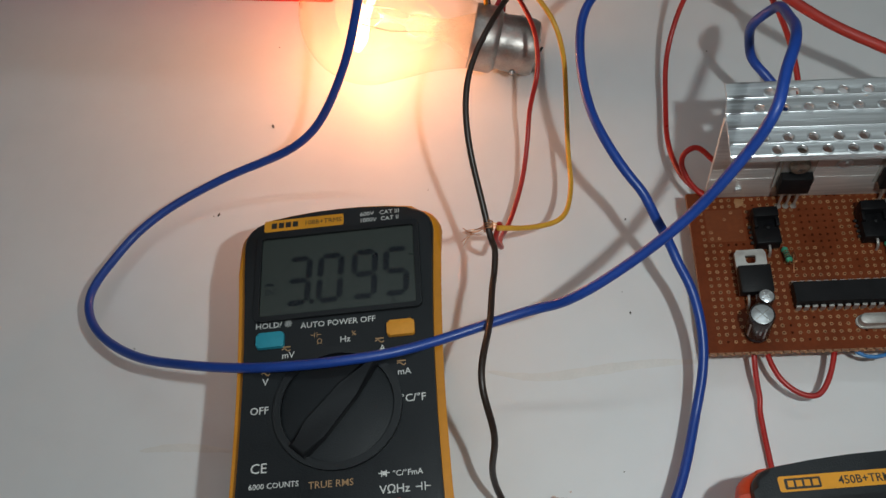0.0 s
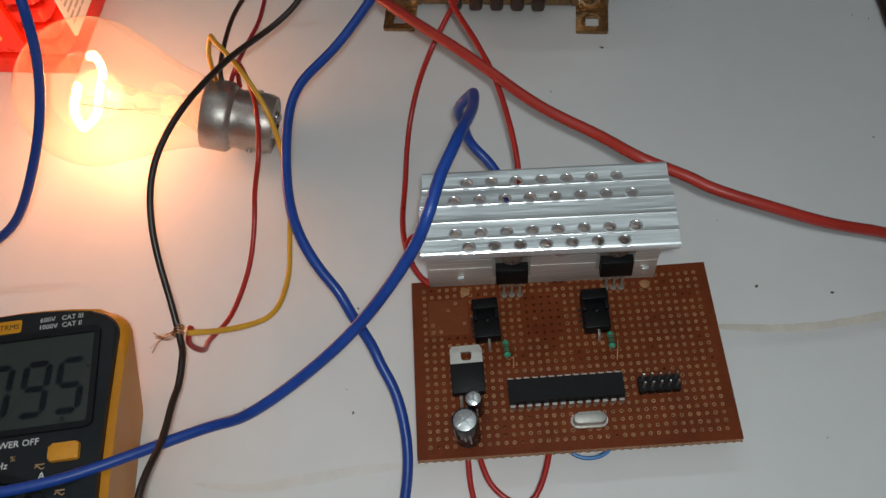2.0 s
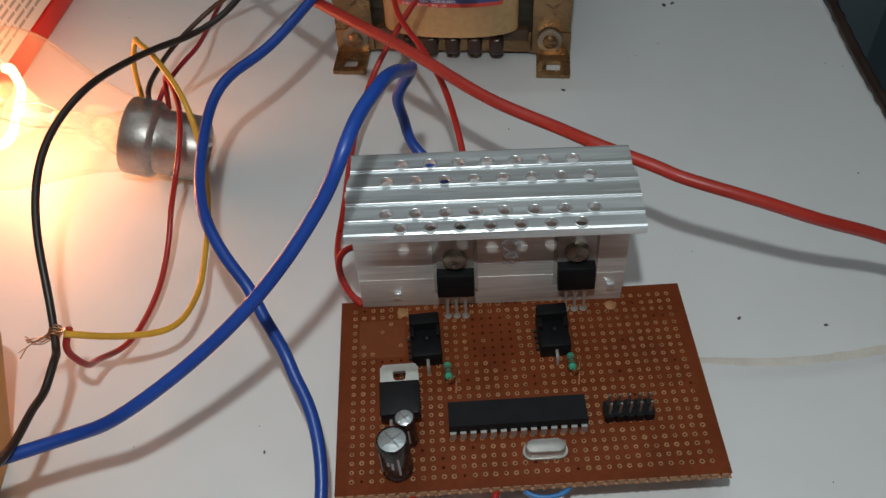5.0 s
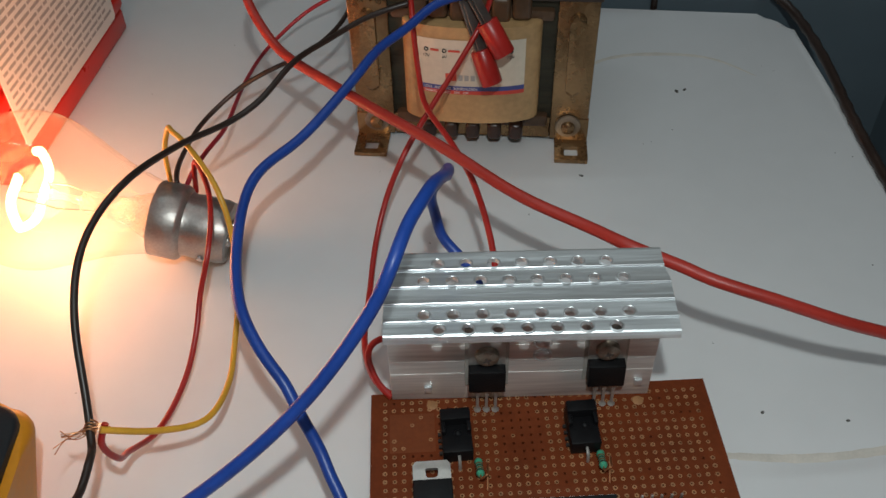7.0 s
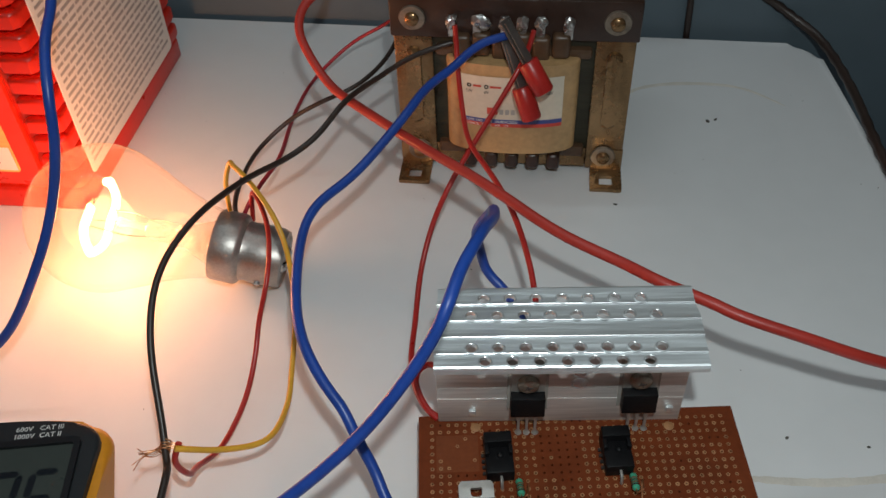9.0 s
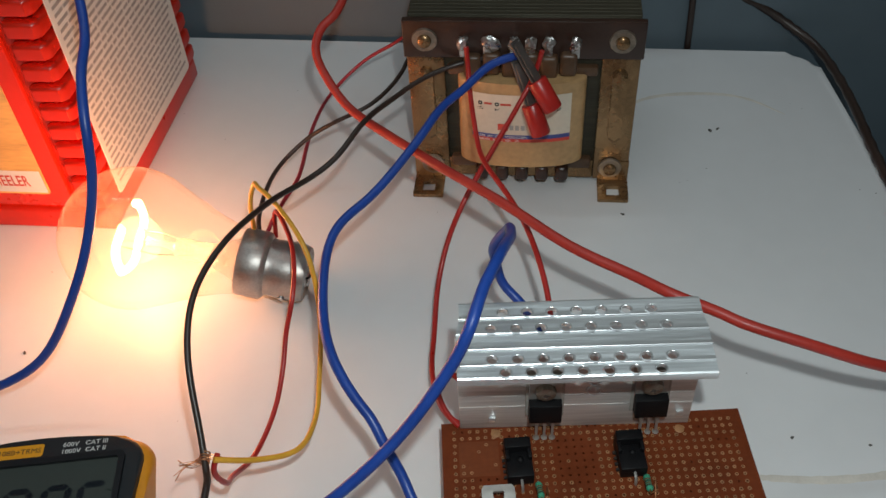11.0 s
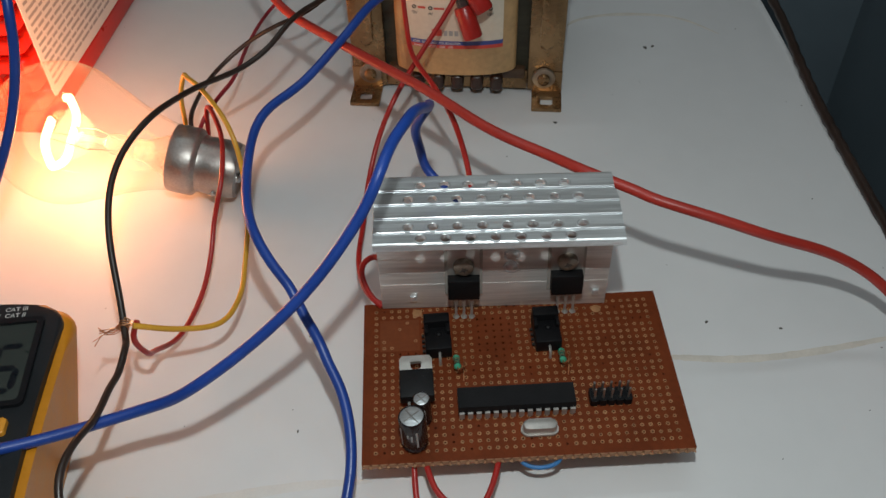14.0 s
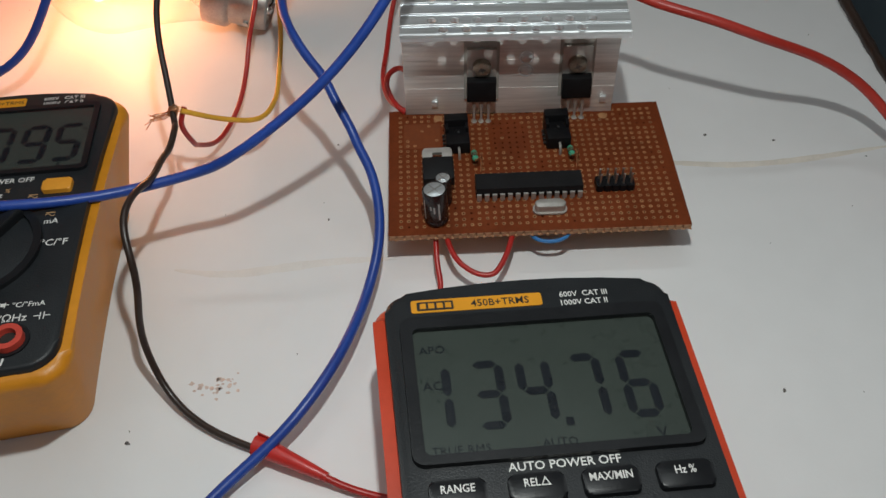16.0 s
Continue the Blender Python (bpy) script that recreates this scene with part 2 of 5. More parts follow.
def turned(bm, profile, m=None, seg=40):
    """A turned solid or shell from (radius, height) pairs."""
    rings = []
    for r, z in profile:
        if r < 1e-6:
            rings.append([bm.verts.new((0, 0, z))])
        else:
            rings.append([bm.verts.new((r * math.cos(a), r * math.sin(a), z)) for a in (2 * math.pi * k / seg for k in range(seg))])
    made = [v for ring in rings for v in ring]
    for a, b in zip(rings, rings[1:]):
        for k in range(seg):
            j = (k + 1) % seg
            quad = [a[k % len(a)], a[j % len(a)], b[j % len(b)], b[k % len(b)]]
            quad = list(dict.fromkeys(quad))
            if len(quad) > 2:
                bm.faces.new(quad)
    if m:
        bmesh.ops.transform(bm, verts=made, matrix=m)
    return bm


def prism(bm, outline, z0, z1, bevel=0.0, seg=3, m=None):
    """An upright solid on an outline of (x, y), with its top edge rounded."""
    low = [bm.verts.new((x, y, z0)) for x, y in outline]
    top = [bm.verts.new((x, y, z1)) for x, y in outline]
    n = len(outline)
    bm.faces.new(low[::-1])
    cap = bm.faces.new(top)
    for k in range(n):
        bm.faces.new((low[k], low[(k + 1) % n], top[(k + 1) % n], top[k]))
    made = low + top
    if bevel:
        res = bmesh.ops.bevel(bm, geom=list(cap.edges), offset=bevel, segments=seg, affect="EDGES", profile=0.5)
        made = list({v for v in made if v.is_valid} | set(res["verts"]))
    if m:
        bmesh.ops.transform(bm, verts=made, matrix=m)
    return bm


def rounded(x0, x1, y0, y1, r, n=5):
    pts = []
    for cx, cy, a in ((x1 - r, y0 + r, -90), (x1 - r, y1 - r, 0), (x0 + r, y1 - r, 90), (x0 + r, y0 + r, 180)):
        pts += [(cx + r * math.cos(radians(a + 90 * k / n)), cy + r * math.sin(radians(a + 90 * k / n))) for k in range(n + 1)]
    return pts


def smooth_path(points, steps=7):
    """Points along a flowing curve through the given ones (centripetal)."""
    p = [Vector(v) for v in points]
    p = [p[0] * 2 - p[1]] + p + [p[-1] * 2 - p[-2]]
    out = []
    for a, b, c, d in zip(p, p[1:], p[2:], p[3:]):
        t0 = 0
        t1 = t0 + max((b - a).length, 1e-3) ** 0.5
        t2 = t1 + max((c - b).length, 1e-3) ** 0.5
        t3 = t2 + max((d - c).length, 1e-3) ** 0.5
        for k in range(steps):
            t = t1 + (t2 - t1) * k / steps
            A1 = a * ((t1 - t) / (t1 - t0)) + b * ((t - t0) / (t1 - t0))
            A2 = b * ((t2 - t) / (t2 - t1)) + c * ((t - t1) / (t2 - t1))
            A3 = c * ((t3 - t) / (t3 - t2)) + d * ((t - t2) / (t3 - t2))
            B1 = A1 * ((t2 - t) / (t2 - t0)) + A2 * ((t - t0) / (t2 - t0))
            B2 = A2 * ((t3 - t) / (t3 - t1)) + A3 * ((t - t1) / (t3 - t1))
            out.append(B1 * ((t2 - t) / (t2 - t1)) + B2 * ((t - t1) / (t2 - t1)))
    return out + [p[-2]]


def relax(path, rounds=3):
    for _ in range(rounds):
        path = [path[0]] + [(a + b * 2 + c) / 4 for a, b, c in zip(path, path[1:], path[2:])] + [path[-1]]
    return path


def tube(bm, path, r, seg=10):
    path = [Vector(v) for v in path]
    normal = Vector((0.13, 0.21, 0.97))
    rings = []
    for i, v in enumerate(path):
        d = (path[min(i + 1, len(path) - 1)] - path[max(i - 1, 0)]).normalized()
        normal = (normal - d * normal.dot(d)).normalized()
        side = d.cross(normal)
        rad = r(i / (len(path) - 1)) if callable(r) else r
        rings.append([bm.verts.new(v + (normal * math.cos(a) + side * math.sin(a)) * rad) for a in (2 * math.pi * k / seg for k in range(seg))])
    for a, b in zip(rings, rings[1:]):
        for k in range(seg):
            j = (k + 1) % seg
            bm.faces.new((a[k], a[j], b[j], b[k]))
    bm.faces.new(rings[0][::-1])
    bm.faces.new(rings[-1])
    return bm


def wire(name, points, r, material, label, category="wire", rounds=4, ends=()):
    """A flexible lead along the given bends; ends adds bare strands beyond its first (0) or last (-1) point."""
    path = relax(smooth_path(points), rounds)
    ob = thing(name, label, category)
    part("insulation", tube(bmesh.new(), path, r), material, ob)
    for e in ends:
        tip, back = (path[0], path[3]) if e == 0 else (path[-1], path[-4])
        way = (tip - back).normalized()
        bm = bmesh.new()
        for k in range(5):
            off = Vector((random.uniform(-1, 1), random.uniform(-1, 1), random.uniform(-1, 1))) * 0.35 * r
            tube(bm, [tip - way * 1 + off * 0.5, tip + way * 2 + off, tip + way * 4 + off * 3], 0.16, 5)
        part("bare_strands", bm, COPPER, ob, "bare copper strands")
    return ob


def words(text, size, x, y, z, material, parent, name="lettering", turn=0, align="LEFT", stretch=1.0, bold=0.0, m=None):
    """Flat raised lettering, size being the height of its capitals."""
    c = bpy.data.curves.new(name, "FONT")
    c.body, c.size, c.align_x, c.extrude, c.offset = text, size * 1.38, align, 0.04, bold
    c.resolution_u = 2
    tmp = new(name, c)
    dg = bpy.context.evaluated_depsgraph_get()
    data = bpy.data.meshes.new_from_object(tmp.evaluated_get(dg))
    bpy.data.objects.remove(tmp)
    bpy.data.curves.remove(c)
    base = Matrix.Translation((x, y, z)) @ Matrix.Rotation(radians(turn), 4, "Z") @ Matrix.Diagonal((stretch, 1, 1, 1))
    data.transform(Matrix.Scale(MM, 4) @ (m or Matrix()) @ base)
    data.materials.clear()
    data.materials.append(material)
    ob = new(name, data)
    ob.parent = parent
    return ob


def bars(rows, z, material, parent, name="print_bars", m=None):
    """Unreadable print as plain bars: rows of x0, x1, y, height."""
    bm = bmesh.new()
    for x0, x1, y, hgt in rows:
        box(bm, x0, x1, y, y + hgt, z, z + 0.05)
    if m:
        bmesh.ops.transform(bm, verts=bm.verts, matrix=m)
    return part(name, bm, material, parent, smooth=False)


SEVEN = {"0": "abcdef", "1": "bc", "3": "abgcd", "4": "fgbc", "5": "afgcd", "6": "afgedc", "7": "abc", "9": "abcdfg"}


def digit(ch, x, y, z, w, h, t, slant, material, parent):
    """One seven-segment figure; each lit segment has bevelled ends."""
    bm = bmesh.new()
    g = t * 0.12

    def seg(p, q):
        p, q = Vector(p), Vector(q)
        d = (q - p).normalized()
        s = Vector((-d.y, d.x)) * t / 2
        p, q = p + d * g, q - d * g
        pts = [p, p + d * t / 2 - s, q - d * t / 2 - s, q, q - d * t / 2 + s, p + d * t / 2 + s]
        prism(bm, [(x + a.x + slant * a.y, y + a.y) for a in pts], z, z + 0.06)

    a, b, c = 0, h / 2, h
    ends = {"a": ((0, c), (w, c)), "b": ((w, b), (w, c)), "c": ((w, a), (w, b)), "d": ((0, a), (w, a)), "e": ((0, a), (0, b)), "f": ((0, b), (0, c)), "g": ((0, b), (w, b))}
    for k in SEVEN[ch]:
        seg(*ends[k])
    return part("lcd_digit", bm, material, parent, smooth=False)


def solid(name, bm, material, label, kind="structure", category=""):
    return tagged(part(name, bm, material), label, category, kind=kind)

# ---------------------------------------------------------------- room and table
TURN = -8.6  # the wall and what stands along it are turned by this
bm = bmesh.new()
top = [(-700, -520), (197, -520)]
top += [(181 + 16 * math.cos(radians(a)), 271 + 16 * math.sin(radians(a))) for a in range(0, 82, 16)]
top += [(-122, 334), (-700, 422)]
prism(bm, top, -30, 0, bevel=4, seg=4)
solid("table_top", bm, TABLE, "white laminate table top with rounded edges, scattered with dark crumbs", "structure", "table")

bm = bmesh.new()
m_wall = Matrix.Translation((-122, 341, 0)) @ Matrix.Rotation(radians(TURN), 4, "Z")
box(bm, -640, 390, 0, 26, -740, 39, 2, m=m_wall)
solid("partition_back", bm, WALL, "low grey-blue painted partition behind the table", category="partition")
bm = bmesh.new()
box(bm, 262, 300, -1500, 330, -740, 70)
solid("partition_side", bm, WALL, "low grey-blue painted partition beside the table", category="partition")
for name, x0, x1, y0, y1, z0, z1, mt, lb in (
    ("wall_north", -2200, 2200, 2000, 2080, -740, 1900, PLASTER, "plain cream plastered wall of the room"),
    ("wall_east", 2200, 2280, -1980, 2080, -740, 1900, PLASTER, "plain cream plastered wall of the room"),
    ("wall_west", -2280, -2200, -1980, 2080, -740, 1900, PLASTER, "plain cream plastered wall of the room"),
    ("wall_south", -2200, 2200, -1980, -1900, -740, 1900, PLASTER, "plain cream plastered wall of the room"),
    ("ceiling", -2280, 2280, -1980, 2080, 1900, 1960, PLASTER, "plain plastered ceiling"),
    ("floor", -2280, 2280, -1980, 2080, -800, -740, TILE, "plain grey tiled floor under the table"),
):
    solid(name, box(bmesh.new(), x0, x1, y0, y1, z0, z1), mt, lb)
for x, y in ((-660, -480), (150, -480), (-660, 360), (150, 240)):
    bm = bmesh.new()
    box(bm, x - 20, x + 20, y - 20, y + 20, -740, -30, 3)
    solid("table_leg", bm, STEEL, "square steel leg of the white table", "structure", "table leg")


# ---------------------------------------------------------------- circuit board
ZB = 14.6  # top of the board
PITCH, COLS, ROWS_N, W, H = 2.54, 36, 22, 97.0, 60.5
X0, Y0 = 4.05, (H - (ROWS_N - 1) * PITCH) / 2


def hole_xy(c, r):
    return X0 + c * PITCH, Y0 + r * PITCH


board = thing("circuit_board", "brown perforated prototype board with soldered parts and an aluminium heatsink", "circuit board")
bm = bmesh.new()
SEGS = 8
T = 1.6


def ring_points(cx, cy, r):
    return [(cx + r * math.cos(2 * math.pi * (k + 0.5) / SEGS), cy + r * math.sin(2 * math.pi * (k + 0.5) / SEGS)) for k in range(SEGS)]


p = PITCH / 2
for c in range(COLS):
    for r in range(ROWS_N):
        cx, cy = hole_xy(c, r)
        sq = [(cx + p, cy + p * 0.4142), (cx + p * 0.4142, cy + p), (cx - p * 0.4142, cy + p), (cx - p, cy + p * 0.4142), (cx - p, cy - p * 0.4142), (cx - p * 0.4142, cy - p), (cx + p * 0.4142, cy - p), (cx + p, cy - p * 0.4142)]
        bare = int(1 <= c <= 5 and 15 <= r <= 19)
        rg = ring_points(cx, cy, 0.1 if bare else 0.42)
        o = [bm.verts.new((x, y, ZB)) for x, y in sq]
        i = [bm.verts.new((x, y, ZB)) for x, y in rg]
        d = [bm.verts.new((x, y, ZB - T)) for x, y in rg]
        for k in range(SEGS):
            j = (k + 1) % SEGS
            bm.faces.new((o[k], o[j], i[j], i[k])).material_index = bare
            bm.faces.new((i[k], i[j], d[j], d[k]))
        for k, (sx, sy) in enumerate(((p, p), (-p, p), (-p, -p), (p, -p))):
            corner = bm.verts.new((cx + sx, cy + sy, ZB))
            a, b = ((1, 0), (3, 2), (5, 4), (7, 6))[k]
            bm.faces.new((o[b], corner, o[a])).material_index = bare
xl, xr, yl, yh = X0 - p, X0 + (COLS - 1) * PITCH + p, Y0 - p, Y0 + (ROWS_N - 1) * PITCH + p
for a, b, c, d in ((0, W, 0, yl), (0, W, yh, H), (0, xl, yl, yh), (xr, W, yl, yh)):
    bm.faces.new([bm.verts.new((x, y, ZB)) for x, y in ((a, c), (b, c), (b, d), (a, d))])
part("laminate", bm, [PHENOLIC, PHENOLIC_BARE], board, "brown phenolic sheet pierced by a grid of holes", smooth=False)
bm = bmesh.new()
edge = []
n_notch = 76
for k in range(n_notch + 1):  # snapped through a row of holes along the front
    edge.append((W * k / n_notch, 0.0 if k % 2 else -0.45))
outline = edge + [(W, H), (0, H)]
prism(bm, outline, ZB - T - 0.4, ZB - T + 0.02)
for k in range(38):
    box(bm, 1.3 + k * PITCH - 0.85, 1.3 + k * PITCH + 0.85, -0.25, 0.3, ZB - T, ZB - 0.05)
box(bm, 0, W, 0.3, 0.9, ZB - T, ZB - 0.02)
box(bm, 0, W, H - 0.6, H - 0.02, ZB - T, ZB - 0.02)
box(bm, 0.02, 0.6, 0.9, H - 0.6, ZB - T, ZB - 0.02)
box(bm, W - 0.6, W - 0.02, 0.9, H - 0.6, ZB - T, ZB - 0.02)
part("snapped_edge", bm, PHENOLIC_EDGE, board, "pale snapped edge of the sheet", smooth=False)
bm = bmesh.new()
rnd = random.Random(5)
for c in range(COLS):
    for r in range(ROWS_N):
        cx, cy = hole_xy(c, r)
        if (13 <= c <= 17 and 13 <= r <= 19 and rnd.random() < 0.75) or (1 <= c <= 6 and 14 <= r <= 19 and rnd.random() < 0.7) or rnd.random() < 0.05:
            continue
        ro = rnd.uniform(0.58, 0.7)
        a = [bm.verts.new((x, y, ZB + 0.07)) for x, y in ring_points(cx + rnd.uniform(-0.08, 0.08), cy + rnd.uniform(-0.08, 0.08), ro)]
        b = [bm.verts.new((x, y, ZB + 0.07)) for x, y in ring_points(cx, cy, rnd.uniform(0.22, 0.32))]
        e = [bm.verts.new((v.co.x, v.co.y, ZB + 0.003)) for v in a]
        for k in range(SEGS):
            j = (k + 1) % SEGS
            bm.faces.new((a[k], a[j], b[j], b[k]))
            bm.faces.new((e[k], e[j], a[j], a[k]))
tagged(part("pad_field", bm, PAD, board, "rows of dull copper solder rings", smooth=False), kind="stuff")
bm = bmesh.new()
for k in range(70):  # solder blobs and cut legs under the board
    c, r = rnd.randrange(1, 35), rnd.randrange(1, 21)
    x, y = hole_xy(c, r)
    rod(bm, (x, y, ZB - T - 0.3), (x, y, ZB - T - rnd.uniform(1.5, 3)), 0.9, 0.3, 7)
tagged(part("solder_joints", bm, SOLDER, board, "solder joints under the board"), kind="stuff")
for x, y in ((24, 50), (74, 50), (24, 24), (74, 24)):
    part("standoff", rod(bmesh.new(), (x, y, 0), (x, y, ZB - T - 0.3), 2.6, 2.6, 12), BLACK_PLASTIC, board)


# heatsink: a T of pressed aluminium whose stepped top is pierced by rows of holes
sink = new("heatsink")
sink.parent = board
sink.matrix_local = Matrix.LocRotScale(Vector((43.1, 57.2, 0)) * MM, Euler((0, 0, radians(-1.8))), None)
tagged(sink, "perforated brushed aluminium heatsink with a stepped top")
top_profile = [(-13.7, 57.6), (-13.4, 58.5), (-12.9, 58.8)]
for y, z in ((-9.2, 58.95), (-3.8, 59.5), (1.5, 60.05), (7.0, 60.55)):  # each band laps the one before it
    top_profile += [(y - 0.3, z), (y - 0.06, z + 0.06), (y, z + 0.42), (y + 0.15, z + 0.52), (y + 0.7, z + 0.44), (y + 1.4, z + 0.41)]
top_profile += [(12.6, 61.2), (13.2, 61.0), (13.4, 60.2)]
bm = bmesh.new()
L = 36.5
hole_rows = [(-11.4, 7, 58.85), (-7.3, 8, 59.45), (3.2, 8, 60.5), (8.9, 7, 61.05)]
ring = [(x, z) for x, z in top_profile] + [(x, z - 1.3) for x, z in reversed(top_profile)]
ends = []
for sx in (-L, L):
    ends.append([bm.verts.new((sx + (0.8 if y > 5 else 0) * (1 if sx < 0 else -1), y, z)) for y, z in ring])
n = len(ring)
for k in range(n):
    j = (k + 1) % n
    bm.faces.new((ends[0][k], ends[0][j], ends[1][j], ends[1][k]))
half = len(top_profile)
for e in ends:
    for k in range(half - 1):
        bm.faces.new((e[k], e[k + 1], e[n - 2 - k], e[n - 1 - k]))
plate = part("perforated_top", bm, ALU, sink, "stepped perforated top plate", angle=25)
bm = bmesh.new()
for y, count, lift in hole_rows:
    for k in range(count):
        x = (k - (count - 1) / 2) * 7.28 - 0.9
        rod(bm, (x, y, 54), (x, y, 66), 1.5, 1.5, 18)
cutter = part("cutter", bm, ALU, sink)
cut = plate.modifiers.new("holes", "BOOLEAN")
cut.operation, cut.solver, cut.object = "DIFFERENCE", "EXACT", cutter
bpy.context.view_layer.update()
pierced = bpy.data.meshes.new_from_object(plate.evaluated_get(bpy.context.evaluated_depsgraph_get()))
plate.modifiers.clear()
plate.data = pierced
pierced.polygons.foreach_set("use_smooth", [False] * len(pierced.polygons))
bpy.data.objects.remove(cutter)
for y, count, lift in hole_rows:  # burr left by the punch round each hole
    for k in range(count):
        x = (k - (count - 1) / 2) * 7.28 - 0.9
        bm = turned(bmesh.new(), [(1.45, -0.9), (1.5, 0.12), (1.62, 0.2), (1.95, 0.08), (2.05, -0.15)], Matrix.Translation((x, y, lift)), 20)
        part("hole_rim", bm, ALU, plate)
bm = bmesh.new()
box(bm, -37.0, 36.6, 0, 1.6, ZB + 0.1, 59.2, 0.25)
part("fin_plate", bm, FIN, sink, "brushed upright plate")
for z, high in ((ZB + 11.5, 0.3), (ZB + 17.0, 0.22), (ZB + 23.5, 0.3), (ZB + 30.0, 0.22), (ZB + 36.0, 0.3)):  # drawn ridges along the plate
    part("ridge", box(bmesh.new(), -37.0, 36.6, -0.06, 0.05, z, z + high), FIN, sink, smooth=False)
bm = bmesh.new()
for z in (39.2, 33.8):
    turned(bm, [(0, 0.9), (1.4, 0.7), (2.1, 0.15), (2.5, 0.35), (2.7, 0)], Matrix.Translation((5.2, -0.02, z)) @ Matrix.Rotation(radians(90), 4, "X"), 18)
part("pressed_dimple", bm, ALU, sink)
for x, z in ((-26.5, ZB + 5.2), (33.0, ZB + 6.3)):
    part("rivet", box(bmesh.new(), x - 1.1, x + 1.1, -0.9, 0.1, z - 1.3, z + 1.3, 0.35), ALU, sink)
for x in (-25.5, 33.5):
    bm = bmesh.new()
    turned(bm, [(0, 0.3), (0.9, 0.25), (1.4, 0.1), (1.6, 0)], Matrix.Translation((x, -2.2, ZB)), 14)
    part("solder_pool", bm, PAD, sink)


def power_transistor(x, name="power_transistor", tilt=0.0):
    ob = new(name)
    ob.parent = board
    ob.matrix_local = Matrix.LocRotScale(Vector((x, 56.0, 0)) * MM, Euler((0, radians(tilt), radians(-2.2))), None)
    part("mica_pad", box(bmesh.new(), -6.0, 6.0, 0.25, 0.5, 22.6, 46.8), MICA, ob, "grey insulating pad")
    part("tab", box(bmesh.new(), -5.0, 5.0, -1.0, 0.25, 27.0, 44.5, 0.2), TIN, ob, "tinned metal tab")
    part("body", box(bmesh.new(), -5.05, 5.05, -4.0, -0.3, 24.4, 33.2, 0.35), EPOXY, ob, "black epoxy body")
    bm = bmesh.new()
    turned(bm, [(3.3, 0), (3.3, 0.8), (3.0, 1.7), (2.0, 2.3), (0.9, 2.4), (0.7, 1.9), (0, 1.8)], Matrix.Translation((0, -1.0, 37.6)) @ Matrix.Rotation(radians(90), 4, "X"), 24)
    screw = part("screw", bm, DIRTY_STEEL, ob, "cross-head steel screw")
    bm = bmesh.new()
    for a in (20, 110):
        box(bm, -1.3, 1.3, -0.2, 0.2, -0.2, 0.25, m=Matrix.Translation((0, -3.3, 37.6)) @ Matrix.Rotation(radians(90), 4, "X") @ Matrix.Rotation(radians(a), 4, "Z"))
    part("cross_slot", bm, DARK_STEEL, screw)
    for dx in (-2.54, 0, 2.54):
        bm = bmesh.new()
        box(bm, dx - 0.65, dx + 0.65, -2.8, -2.2, 21.6, 24.6)
        box(bm, dx - 0.4, dx + 0.4, -2.8, -2.2, ZB - 1.0, 21.8)
        turned(bm, [(0.4, 1.2), (0.8, 0.4), (1.1, 0)], Matrix.Translation((dx, -2.5, ZB)), 10)
        part("leg", bm, TIN, ob)
    return ob


power_transistor(33.0)
power_transistor(66.6, tilt=-1.5)


def regulator():
    ob = new("voltage_regulator")
    ob.parent = board
    ob.matrix_local = Matrix.LocRotScale(Vector((16.7, 26.5, ZB)) * MM, Euler((radians(0), 0, radians(1))), None)
    tilt = Matrix.Translation((0, -8.5, 3.2)) @ Matrix.Rotation(radians(7), 4, "X")
    bm = bmesh.new()
    hole = ring_points(0, 12.6, 1.85)
    out = [(5, 14.6), (4.2, 15.8), (-4.2, 15.8), (-5, 14.6), (-5, 9.4), (-2, 9.4), (2, 9.4), (5, 9.4)]
    ang = [math.atan2(b - 12.6, a) for a, b in out]
    for z in (0.0, 1.3):
        o = [bm.verts.new((a, b, z)) for a, b in out]
        i = [bm.verts.new((1.85 * math.cos(t), 12.6 + 1.85 * math.sin(t), z)) for t in ang]
        for k in range(8):
            j = (k + 1) % 8
            bm.faces.new((o[k], o[j], i[j], i[k]))
        if z == 0:
            lo, li = o, i
        else:
            for k in range(8):
                j = (k + 1) % 8
                bm.faces.new((lo[k], lo[j], o[j], o[k]))
                bm.faces.new((li[k], li[j], i[j], i[k]))
    box(bm, -5, 5, 0.5, 9.4, 0, 1.3)
    bmesh.ops.transform(bm, verts=bm.verts, matrix=tilt)
    part("tab", bm, TIN, ob, "tinned tab with a round hole")
    bm = box(bmesh.new(), -5.1, 5.1, 0, 9.3, 0.4, 4.6, 0.35)
    bmesh.ops.transform(bm, verts=bm.verts, matrix=tilt)
    part("body", bm, EPOXY, ob, "black epoxy body")
    for dx in (-2.54, 0, 2.54):
        bm = tube(bmesh.new(), relax(smooth_path([(dx, -7.5, 4.6), (dx, -10, 4.2), (dx, -11.3, 2.5), (dx, -11.6, -1)]), 1), 0.45, 6)
        part("leg", bm, TIN, ob)


regulator()


